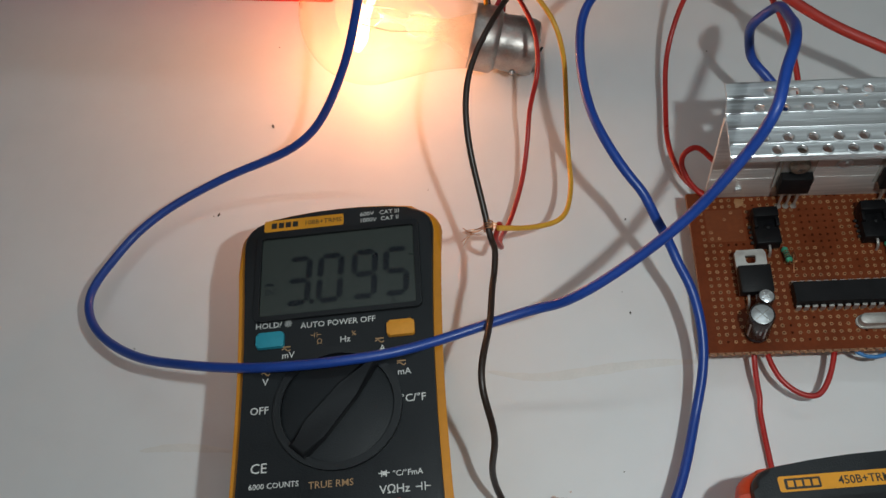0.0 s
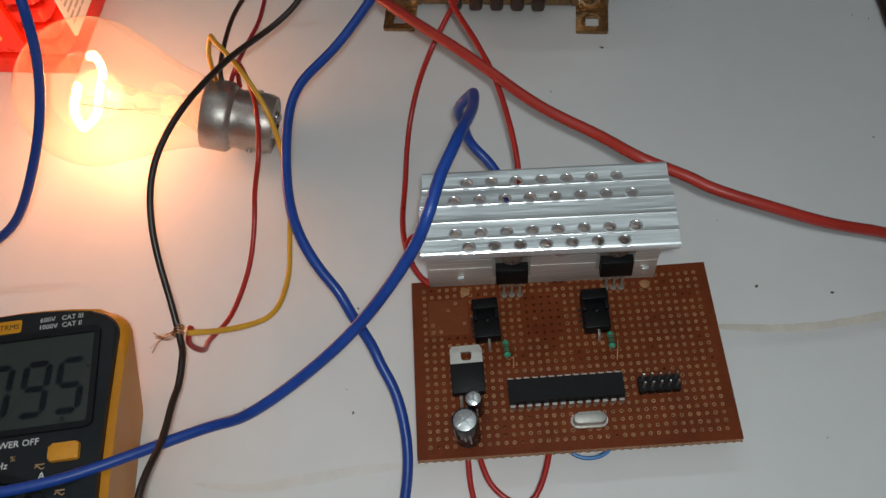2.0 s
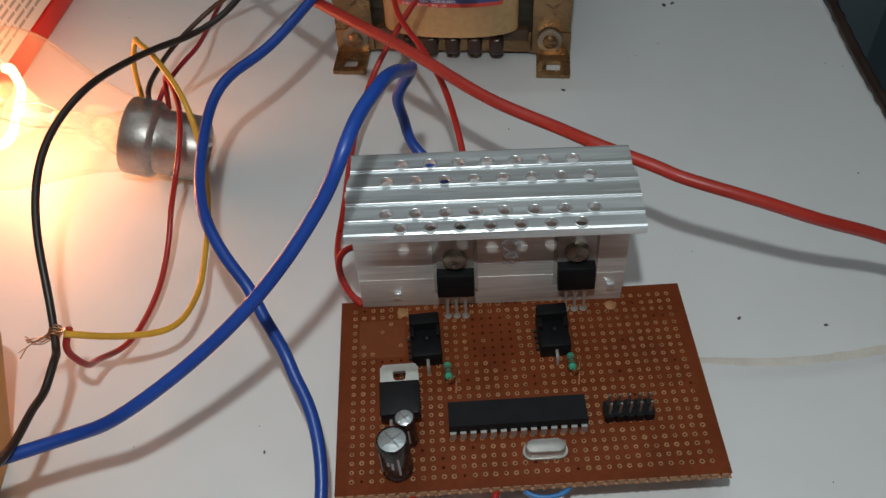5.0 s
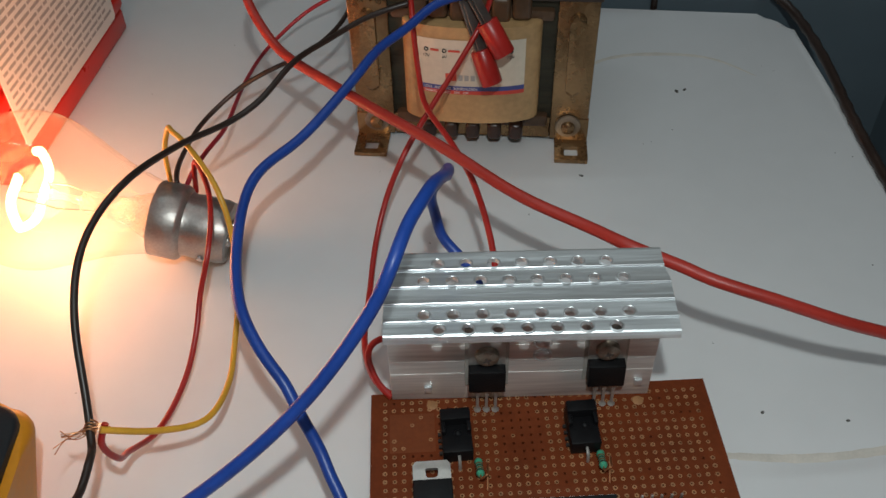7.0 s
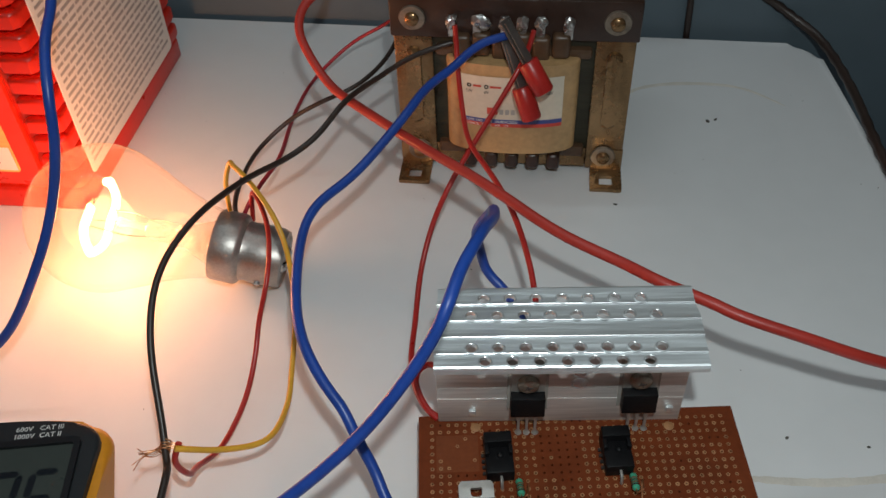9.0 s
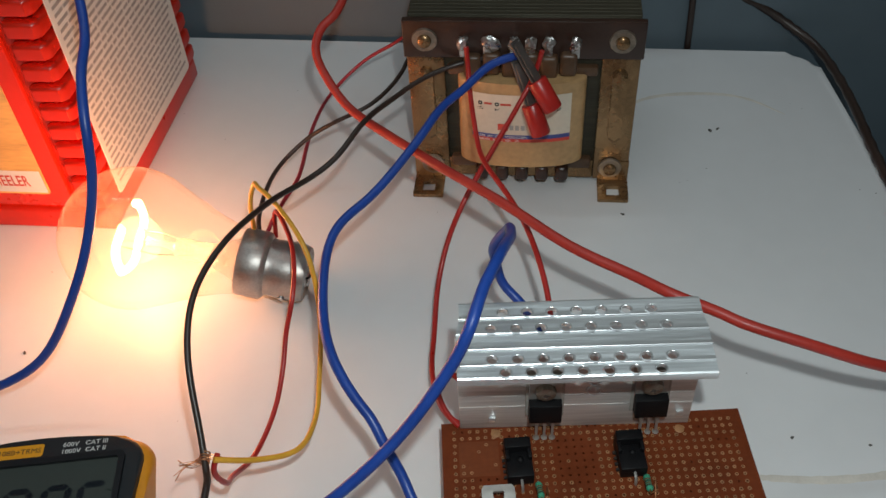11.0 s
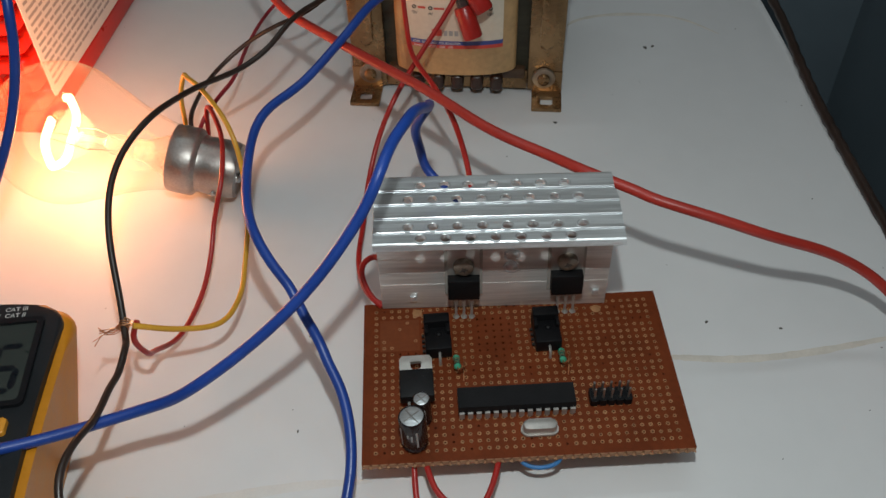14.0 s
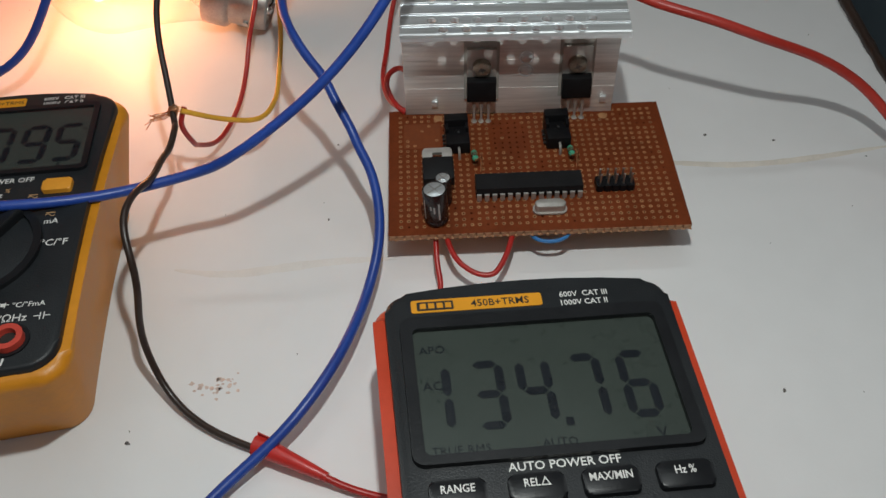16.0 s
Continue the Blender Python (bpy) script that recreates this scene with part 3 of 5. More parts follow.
def capacitor(x, y, r, h, lean, label):
    ob = new("electrolytic_capacitor")
    ob.parent = board
    ob.matrix_local = Matrix.LocRotScale(Vector((x, y, ZB + 0.6)) * MM, Euler((radians(lean), radians(-2), 0)), None)
    tagged(ob, label)
    bm = bmesh.new()
    turned(bm, [(0, 0), (r * 0.93, 0), (r, 0.5), (r, 1.2), (r * 0.94, 1.7), (r, 2.3), (r, h - 0.5), (r * 0.95, h), (r * 0.86, h), (r * 0.86, h - 0.25)], seg=32)
    part("sleeve", bm, CAP_SLEEVE, ob, "dark printed plastic sleeve")
    bm = bmesh.new()
    turned(bm, [(r * 0.87, h - 0.25), (r * 0.8, h - 0.1), (0, h - 0.08)], seg=32)
    top = part("vent_top", bm, ALU, ob, "aluminium top scored with a cross")
    bm = bmesh.new()
    for a in (38, 128):
        box(bm, -r * 0.72, r * 0.72, -0.16, 0.16, h - 0.14, h + 0.02, m=Matrix.Rotation(radians(a), 4, "Z"))
    part("score", bm, STEEL, top)
    bm = bmesh.new()
    for a0, z, high in ((-148, 0.5, 0.30), (-112, 0.62, 0.06), (-96, 0.56, 0.10), (-74, 0.5, 0.26)):
        m = Matrix.Rotation(radians(a0), 4, "Z") @ Matrix.Translation((r + 0.03, 0, h * z))
        box(bm, -0.03, 0.03, -r * 0.07, r * 0.07, -h * high, h * high, m=m)
    part("print_bars", bm, INK_GREY, ob)
    for dx in (-r * 0.5, r * 0.5):
        part("leg", rod(bmesh.new(), (dx, 0, -2.2), (dx, 0, 0.3), 0.3, seg=6), TIN, ob)


capacitor(15.6, 6.3, 3.95, 13.2, -2, "larger dark electrolytic capacitor")
capacitor(18.4, 14.0, 2.6, 11.0, 0, "small dark electrolytic capacitor")

# microcontroller in a socketless 28-leg body
chip = new("microcontroller")
chip.parent = board
chip.matrix_local = Matrix.LocRotScale(Vector((46.3, 18.2, ZB)) * MM, Euler((0, 0, 0)), None)
tagged(chip, "long black 28-leg microcontroller chip")
bm = bmesh.new()
sec = [(-4.0, 3.0), (-3.6, 4.9), (3.6, 4.9), (4.0, 3.0), (3.6, 1.2), (-3.6, 1.2)]
a = [bm.verts.new((-17.5, y, z)) for y, z in sec]
b = [bm.verts.new((17.5, y, z)) for y, z in sec]
for k in range(6):
    bm.faces.new((a[k], a[(k + 1) % 6], b[(k + 1) % 6], b[k]))
bm.faces.new(a[::-1]), bm.faces.new(b)
part("body", bm, EPOXY, chip, smooth=False)
bm = bmesh.new()
box(bm, -0.75, 0.75, -4.6, -3.4, 2.7, 3.0)
box(bm, -0.75, 0.75, -4.75, -4.45, 0.6, 3.0)
box(bm, -0.3, 0.3, -4.75, -4.45, -1.5, 0.7)
leg0 = part("leg", bm, TIN, chip, smooth=False)
leg0.location = Vector((-16.51, 0, 0)) * MM
for k in range(28):
    if k:
        side = k // 14
        x = -16.51 + (k % 14) * 2.54
        clone(leg0, Matrix.LocRotScale(Vector((x, 0, 0)) * MM, Euler((0, 0, math.pi * side)), None), chip)


# ten-way pin header
header = new("pin_header")
header.parent = board
header.matrix_local = Matrix.Translation(Vector((74.9, 18.4, ZB)) * MM)
tagged(header, "black double-row pin header")
for k in range(5):
    x = (k - 2) * 2.54
    part("block", prism(bmesh.new(), [(x - 1.25, -2.0), (x - 0.8, -2.54), (x + 0.8, -2.54), (x + 1.25, -2.0), (x + 1.25, 2.0), (x + 0.8, 2.54), (x - 0.8, 2.54), (x - 1.25, 2.0)], 0.1, 2.6), BLACK_PLASTIC, header, smooth=False)
bm = box(bmesh.new(), -0.32, 0.32, -0.32, 0.32, -1.5, 7.0, 0.1, 1)
pin0 = part("pin", bm, STEEL, header, smooth=False)
for k in range(10):
    at = Matrix.Translation(Vector(((k % 5 - 2) * 2.54, (k // 5 - 0.5) * 2.54, 0)) * MM)
    if k:
        clone(pin0, at, header)
    else:
        pin0.matrix_local = at

# crystal
crystal = new("crystal_oscillator")
crystal.parent = board
crystal.matrix_local = Matrix.Translation(Vector((52.4, 8.6, ZB)) * MM)
tagged(crystal, "silver metal-can crystal lying beside the chip")
bm = bmesh.new()
prism(bm, rounded(-5.6, 5.6, -2.3, 2.3, 2.25, 6), 0.3, 0.9)
prism(bm, rounded(-5.0, 5.0, -1.8, 1.8, 1.75, 6), 0.9, 3.6, 0.45)
part("can", bm, TIN, crystal)


def optocoupler(x, y, turn):
    """Black slotted package with four thin legs down one side."""
    ob = new("opto_transistor")
    ob.parent = board
    ob.matrix_local = Matrix.LocRotScale(Vector((x, y, ZB)) * MM, Euler((0, 0, radians(turn))), None)
    tagged(ob, "black slotted package on thin legs")
    bm = bmesh.new()
    box(bm, -4.1, 4.1, 2.6, 6.2, 0.3, 8.2, 0.3)
    box(bm, -4.1, 4.1, -6.0, 2.8, 0.3, 5.2, 0.35)
    box(bm, -4.1, -2.9, -0.5, 3.2, 5.0, 7.0, 0.2)
    box(bm, 2.9, 4.1, -0.5, 3.2, 5.0, 7.0, 0.2)
    part("body", bm, BLACK_PLASTIC, ob, "black moulded body")
    part("lens", turned(bmesh.new(), [(1.1, 0), (1.05, 0.3), (0.6, 0.7), (0, 0.85)], Matrix.Translation((0.4, -0.2, 5.2)), 14), EPOXY, ob)
    bm = tube(bmesh.new(), relax(smooth_path([(0.2, -5.8, 3.2), (0.2, -7.4, 3.0), (0.2, -8.3, 1.6), (0.2, -8.4, -1)]), 1), 0.45, 6)
    part("leg", bm, TIN, ob)
    for k in range(4):
        part("side_leg", box(bmesh.new(), -5.0, -4.0, -4.2 + k * 2.0, -3.3 + k * 2.0, 1.2, 1.8), INK_BLACK, ob)


optocoupler(23.8, 42.6, 2)
optocoupler(58.6, 43.2, 1)


def resistor(x, y, turn):
    ob = new("resistor")
    ob.parent = board
    ob.matrix_local = Matrix.LocRotScale(Vector((x, y, ZB)) * MM, Euler((0, 0, radians(turn))), None)
    tagged(ob, "small green resistor with coloured bands, standing on bent leads")
    m = Matrix.Translation((0, 0, 2.4)) @ Matrix.Rotation(radians(66), 4, "X")
    bm = bmesh.new()
    turned(bm, [(0, -3.5), (0.7, -3.4), (1.12, -2.9), (1.12, -2.1), (0.98, -1.7), (0.98, 1.7), (1.12, 2.1), (1.12, 2.9), (0.7, 3.4), (0, 3.5)], m, 16)
    part("body", bm, RES_GREEN, ob)
    for z, mt in ((-1.0, RES_BAND), (0.0, BAND_DARK), (1.0, RES_BAND), (2.3, BAND_DARK)):
        r = 1.02 if abs(z) < 1.5 else 1.16
        part("band", turned(bmesh.new(), [(r - 0.1, z - 0.3), (r, z - 0.28), (r, z + 0.28), (r - 0.1, z + 0.3)], m, 16), mt, ob)
    part("lead", tube(bmesh.new(), relax(smooth_path([m @ Vector((0, 0, 3)), m @ Vector((0, 0, 5)), (1.5, -4.5, 6.0), (2.6, -3.2, 3), (2.5, 4.0, 1.4), (1.4, -6.2, -1)][:3] + [(2.0, -2.5, 4.4), (2.4, 1.0, 2.2), (1.6, -5.8, 0.3)]), 2), 0.25, 6), COPPER, ob)
    part("lead", tube(bmesh.new(), [m @ Vector((0, 0, -3)), m @ Vector((0, 0, -4.4)), (0, 4.4, -1)], 0.25, 6), TIN, ob)


resistor(29.4, 33.2, 2)
resistor(62.4, 33.8, -3)

# jumper along the front edge
bm = tube(bmesh.new(), relax(smooth_path([(45, 4, 11.4), (46.5, 0.2, 11.2), (50, -1.5, 11), (54.5, -1.3, 11), (57.5, 0.4, 11.2), (59, 4, 11.4)]), 2), 0.65, 8)
part("jumper_wire", bm, mat("light_blue_pvc", (0.03, 0.17, 0.42), 0.4), board, "light blue jumper wire")


# ---------------------------------------------------------------- multimeters
def shell(half, length, top, corner, waist, n=9, taper=0.0):
    """Outline of a meter: rounded ends and slightly drawn-in flanks; y runs from top down to top - length."""
    pts = []
    low = top - length
    for k in range(n + 1):  # right flank upwards
        y = low + corner + (length - 2 * corner) * k / n
        pts.append((half - waist * math.sin(math.pi * k / n), y))
    for k in range(1, 6):
        a = radians(90 * k / 6)
        pts.append((half - corner + corner * math.cos(a), top - corner + corner * math.sin(a)))
    for k in range(-3, 4):  # bowed top edge
        pts.append((-k / 3 * (half - corner), top + 2.2 * (1 - (k / 3) ** 2)))
    right = pts[: n + 6]
    ring = right + pts[n + 6 :] + [(-x, y) for x, y in reversed(right)]
    for k in range(1, 6):
        a = radians(180 + 90 * k / 6)
        ring.append((-half + corner + corner * math.cos(a), low + corner + corner * math.sin(a)))
    ring.append((0, low - 2.0))
    for k in range(1, 6):
        a = radians(270 + 90 * k / 6)
        ring.append((half - corner + corner * math.cos(a), low + corner + corner * math.sin(a)))
    mid = top - length / 2
    return [(x * (1 + taper * (y - mid) / length), y) for x, y in ring]


def frame_plate(bm, outer, inner, z0, z1):
    """A raised rectangular rim between two rounded outlines of equal length."""
    n = len(outer)
    o0, o1 = [bm.verts.new((x, y, z0)) for x, y in outer], [bm.verts.new((x, y, z1)) for x, y in outer]
    i0, i1 = [bm.verts.new((x, y, z0)) for x, y in inner], [bm.verts.new((x, y, z1)) for x, y in inner]
    for k in range(n):
        j = (k + 1) % n
        bm.faces.new((o0[k], o0[j], o1[j], o1[k]))
        bm.faces.new((o1[k], o1[j], i1[j], i1[k]))
        bm.faces.new((i1[k], i1[j], i0[j], i0[k]))
    return bm


def squiggle(x, y, z, s, material, parent):
    """The sign for direct and alternating current: a bar over a wave."""
    bm = bmesh.new()
    box(bm, x - s, x + s, y + s * 0.55, y + s * 0.85, z, z + 0.06)
    tube(bm, [(x + s * (k / 6 - 1), y + s * 0.35 * math.sin(k / 12 * 2 * math.pi), z) for k in range(13)], s * 0.14, 5)
    return part("symbol", bm, material, parent)


# smaller meter in its amber holster
M1_ROT = Euler((radians(-1.6), radians(0.6), radians(4.2)))
m1 = thing("multimeter", "small charcoal multimeter in an amber rubber holster, reading 3.095", "multimeter", None, "multimeters")
m1.matrix_world = Matrix.LocRotScale(Vector((-114.0, -17.2, 12.3)) * MM, M1_ROT, (0.942, 0.938, 0.945))
ring = shell(35.0, 121.5, 65.4, 10.0, 1.4, taper=0.06)


def stand_on_table(bm, rot, scale, lift, low, narrow, mid):
    """Lets the underside of a tilted case, drawn in by narrow, meet the table."""
    r = rot.to_matrix() * scale
    for v in bm.verts:
        if v.co.z < low:
            v.co.x *= narrow
            v.co.y = mid + (v.co.y - mid) * (narrow + 0.03)
            v.co.z = (0.3 - lift - r[2][0] * v.co.x - r[2][1] * v.co.y) / r[2][2]


bm = prism(bmesh.new(), ring, 0, 29.5, 3.6, 4)
stand_on_table(bm, M1_ROT, 0.945, 12.3, 1.0, 0.76, 6)
part("holster", bm, HOLSTER_YELLOW, m1, "amber rubber holster")
bm = prism(bmesh.new(), shell(32.3, 116.8, 63.6, 8.8, 1.4, taper=0.06), 20, 32.0, 1.4, 3)
part("front_case", bm, METER_FACE, m1, "charcoal plastic front")
Z1 = 32.05
part("badge", prism(bmesh.new(), rounded(-26.2, 2.0, 59.0, 63.6, 0.8), 31.9, Z1 + 0.1), BADGE, m1, "amber name strip")
bars([(-23.6 + k * 2.5, -21.7 + k * 2.5, 60.2, 2.2) for k in range(4)], Z1 + 0.12, INK_BLACK, m1, "logo_shape")
words("108B+TRMS", 1.9, -12.0, 60.4, Z1 + 0.14, INK_BLACK, m1)
words("600V   CAT III", 1.7, 7.8, 61.6, Z1, INK_WHITE, m1)
words("1000V  CAT II", 1.7, 7.6, 59.0, Z1, INK_WHITE, m1)
part("screen_rim", frame_plate(bmesh.new(), rounded(-28.2, 28.2, 23.4, 57.6, 2.2), rounded(-26.4, 26.4, 25.2, 55.6, 1.2), 31.8, 33.3), METER_DARK, m1, "raised dark screen surround")
part("lcd", prism(bmesh.new(), rounded(-26.4, 26.4, 25.2, 55.6, 1.2), 31.5, 32.15), LCD_DIM, m1, "grey-green liquid crystal display")
part("window", prism(bmesh.new(), rounded(-26.8, 26.8, 24.8, 56.0, 1.2), 32.9, 33.1), WINDOW, m1, "clear screen window").visible_shadow = False
for ch, x in (("3", -17.6), ("0", -6.6), ("9", 5.0), ("5", 15.8)):
    digit(ch, x, 29.6, 32.2, 7.0, 17.0, 2.1, 0.06, SEGMENT, m1)
part("decimal_point", prism(bmesh.new(), rounded(-9.6, -8.0, 28.8, 30.4, 0.3), 32.2, 32.28), SEGMENT, m1)
words("DC", 2.2, -25.0, 33.6, 32.2, SEGMENT, m1)
bars([(-24.8, -22.0, 37.0, 1.0)], 32.2, SEGMENT, m1)
words("A", 2.2, 17.6, 26.0, 32.2, SEGMENT, m1)
words("AUTO POWER OFF", 2.1, 0.0, 20.0, Z1, INK_WHITE, m1, align="CENTER", bold=0.012)
words("HOLD/", 2.1, -27.6, 21.2, Z1, INK_WHITE, m1)
bm = bmesh.new()
for k in range(8):
    a = radians(45 * k)
    box(bm, 0.75, 1.3, -0.13, 0.13, 0, 0.06, m=Matrix.Translation((-16.6, 22.2, Z1)) @ Matrix.Rotation(a, 4, "Z"))
turned(bm, [(0.35, 0), (0.35, 0.07), (0.6, 0.07), (0.6, 0)], Matrix.Translation((-16.6, 22.2, Z1)), 12)
part("light_symbol", bm, INK_WHITE, m1)
for x0, x1, mt, lb in ((-26.8, -17.6, CYAN, "cyan rubber button"), (16.2, 25.2, ORANGE, "orange rubber button")):
    part("button", prism(bmesh.new(), rounded(x0, x1, 13.6, 19.0, 1.0), 31.5, 33.6, 0.6, 3), mt, m1, lb)
bm = frame_plate(bmesh.new(), [(20.3 * math.cos(2 * math.pi * k / 56), -8.6 + 20.3 * math.sin(2 * math.pi * k / 56)) for k in range(56)], [(17.9 * math.cos(2 * math.pi * k / 56), -8.6 + 17.9 * math.sin(2 * math.pi * k / 56)) for k in range(56)], 31.8, 33.4)
part("dial_rim", bm, METER_DARK, m1, "glossy round rim of the dial")
part("dial_disc", turned(bmesh.new(), [(0, 0.35), (17.0, 0.35), (17.9, 0)], Matrix.Translation((0, -8.6, 32.0)), 48), METER_FACE, m1)
bm = prism(bmesh.new(), [(-3.2, -18.6), (3.2, -18.6), (4.0, -10), (3.3, 6), (1.5, 18.2), (-1.5, 18.2), (-3.3, 6), (-4.0, -10)], 0, 3.2, 1.1, 3, Matrix.Translation((0, -8.6, 32.2)) @ Matrix.Rotation(radians(-41), 4, "Z"))
part("dial_knob", bm, METER_DARK, m1, "dark bar-shaped dial knob")
for txt, x, y, s in (("Hz", 0.6, 13.6, 2.2), ("mV", -18.4, 9.8, 2.2), ("A", 13.4, 9.0, 2.3), ("mA", 19.0, 0.3, 2.2), ("V", -24.4, 1.0, 2.4), ("OFF", -28.0, -8.6, 2.5), ("CE", -27.0, -27.5, 3.2), ("6000 COUNTS", -27.2, -32.4, 1.75)):
    words(txt, s, x, y, Z1, INK_WHITE, m1, bold=0.01)
words("TRUE RMS", 2.2, -9.0, -33.6, Z1, INK_TAN, m1, bold=0.01)
words("%", 1.8, 4.4, 15.6, Z1, INK_TAN, m1)
words("°C/°F", 2.6, 19.6, -9.0, Z1, INK_WHITE, m1, bold=0.01)
words("°C/°FmA", 1.8, 16.4, -32.0, Z1, INK_WHITE, m1, bold=0.01)
words("VΩHz", 2.6, 12.4, -37.0, Z1, INK_WHITE, m1, bold=0.01)
bars([(23.2, 24.8, -35.9, 0.3), (24.8, 25.1, -37.0, 2.5), (25.8, 26.1, -37.0, 2.5), (26.1, 27.6, -35.9, 0.3)], Z1, INK_WHITE, m1, "symbol")
bars([(12.2, 13.0, -31.0, 0.3), (13.0, 13.3, -32.0, 2.0), (13.4, 14.4, -31.5, 1.2), (14.4, 14.7, -32.0, 2.0), (14.7, 15.6, -31.0, 0.3)], Z1, INK_WHITE, m1, "symbol")
words("Ω", 1.8, -7.0, 13.8, Z1, INK_TAN, m1)
bars([(-9.0, -7.8, 17.0, 0.25), (-7.8, -7.6, 16.2, 1.8), (-7.0, -6.8, 16.2, 1.8), (-6.8, -5.6, 17.0, 0.25)], Z1, INK_TAN, m1, "symbol")
for x, y in ((-17.0, 12.8), (13.6, 12.6), (20.4, 4.0), (-23.4, 4.8)):
    squiggle(x, y, Z1, 1.4, INK_TAN, m1)
for x, mt in ((-18, INK_RED), (0, BLACK_PLASTIC), (18.2, INK_RED)):
    socket = part("jack", frame_plate(bmesh.new(), [(x + 5.6 * math.cos(2 * math.pi * k / 32), -43.6 + 5.6 * math.sin(2 * math.pi * k / 32)) for k in range(32)], [(x + 4.6 * math.cos(2 * math.pi * k / 32), -43.6 + 4.6 * math.sin(2 * math.pi * k / 32)) for k in range(32)], 31.0, 32.5), METER_DARK, m1)
    part("jack_ring", frame_plate(bmesh.new(), [(x + 4.3 * math.cos(2 * math.pi * k / 32), -43.6 + 4.3 * math.sin(2 * math.pi * k / 32)) for k in range(32)], [(x + 2.6 * math.cos(2 * math.pi * k / 32), -43.6 + 2.6 * math.sin(2 * math.pi * k / 32)) for k in range(32)], 31.5, 34.2), mt, socket, "red jack ring" if mt is INK_RED else "")
    part("jack_hole", turned(bmesh.new(), [(0, 0), (2.7, 0)], Matrix.Translation((x, -43.6, 32.2)), 24), INK_BLACK, socket)
bm = tube(bmesh.new(), relax(smooth_path([(18, -49.6, Z1), (17.6, -52.0, Z1), (15.5, -53.0, Z1), (6, -53.2, Z1)]), 2), 0.28, 6)
part("guide_line", bm, INK_WHITE, m1)

# larger meter in its red holster
M2_ROT = Euler((radians(-1.8), radians(2.9), radians(4.2)))
m2 = thing("multimeter", "larger charcoal multimeter in an orange-red holster, reading 134.76 volts", "multimeter", None, "multimeters")
m2.matrix_world = Matrix.LocRotScale(Vector((36.45, -46.35, 2.4)) * MM, M2_ROT, None)
ring = shell(40.8, 159, 3.6, 6.6, 0.6)
bm = prism(bmesh.new(), ring, 0, 34.0, 4.0, 4)
stand_on_table(bm, M2_ROT, 1.0, 2.4, 1.0, 0.88, -75)
part("holster", bm, HOLSTER_RED, m2, "orange-red rubber holster")
bm = prism(bmesh.new(), shell(37.6, 154.6, 2.9, 6.0, 0.6), 24, 37.6, 1.8, 4)
part("front_case", bm, METER_FACE, m2, "charcoal plastic front")
Z2 = 37.65
part("badge", prism(bmesh.new(), rounded(-30.7, 3.8, -4.0, 0.2, 0.7), 37.4, Z2 + 0.15), BADGE, m2, "amber name strip")
part("logo_plate", prism(bmesh.new(), rounded(-29.2, -19.6, -3.4, -0.5, 0.4), 37.6, Z2 + 0.2), INK_BLACK, m2)
bars([(-28.4 + k * 2.2, -26.8 + k * 2.2, -2.8, 1.7) for k in range(4)], Z2 + 0.22, BADGE, m2, "logo_shape")
words("450B+TRMS", 2.3, -15.0, -3.0, Z2 + 0.2, INK_BLACK, m2, bold=0.03, stretch=0.95)
words("600V  CAT III", 1.8, 8.6, -1.7, Z2, INK_WHITE, m2, bold=0.03, stretch=0.93)
words("1000V CAT II", 1.8, 8.2, -4.5, Z2, INK_WHITE, m2, bold=0.03, stretch=0.93)
part("screen_rim", frame_plate(bmesh.new(), rounded(-34.2, 34.2, -48.6, -6.4, 3.0), rounded(-31.2, 31.2, -46.2, -10.2, 1.6), 37.3, 39.4), METER_DARK, m2, "raised dark screen surround")
part("lcd", prism(bmesh.new(), rounded(-31.2, 31.2, -46.2, -10.2, 1.6), 36.9, 37.75), LCD, m2, "grey-green liquid crystal display")
part("window", prism(bmesh.new(), rounded(-31.6, 31.6, -46.6, -9.8, 1.6), 38.9, 39.1), WINDOW, m2, "clear screen window").visible_shadow = False
for ch, x in (("1", -30.6), ("3", -17.5), ("4", -5.9), ("7", 6.8), ("6", 19.4)):
    digit(ch, x, -38.9, 37.8, 6.4, 17.3, 2.2, 0.0, SEGMENT, m2)
part("decimal_point", prism(bmesh.new(), rounded(2.7, 4.6, -40.6, -38.3, 0.2), 37.8, 37.88), SEGMENT, m2)
words("APO", 2.4, -30.0, -17.2, 37.8, SEGMENT, m2, bold=0.02)
words("AC", 2.6, -30.0, -28.0, 37.8, SEGMENT, m2, bold=0.02)
words("TRUE RMS", 2.2, -29.6, -45.6, 37.8, SEGMENT, m2)
words("AUTO", 2.2, -4.0, -45.6, 37.8, SEGMENT, m2)
words("V", 3.0, 23.4, -45.6, 37.8, SEGMENT, m2, bold=0.02)
words("AUTO POWER OFF", 2.2, 0.2, -51.0, Z2, INK_WHITE, m2, align="CENTER", bold=0.035)
for txt, x in (("RANGE", -25.0), ("REL△", -7.3), ("MAX/MIN", 9.4), ("Hz %", 26.4)):
    key = part("key", prism(bmesh.new(), rounded(x - 6.4, x + 6.4, -59.2, -52.6, 1.4), 37.0, 39.4, 0.7, 3), METER_DARK, m2, "dark push key")
    words(txt, 2.0, x, -55.9, 39.42, INK_WHITE, key, align="CENTER", bold=0.035, stretch=0.86)
part("dial_disc", turned(bmesh.new(), [(0, 2.2), (20, 2.2), (22.5, 0)], Matrix.Translation((1, -92, 37.4)), 48), METER_DARK, m2)
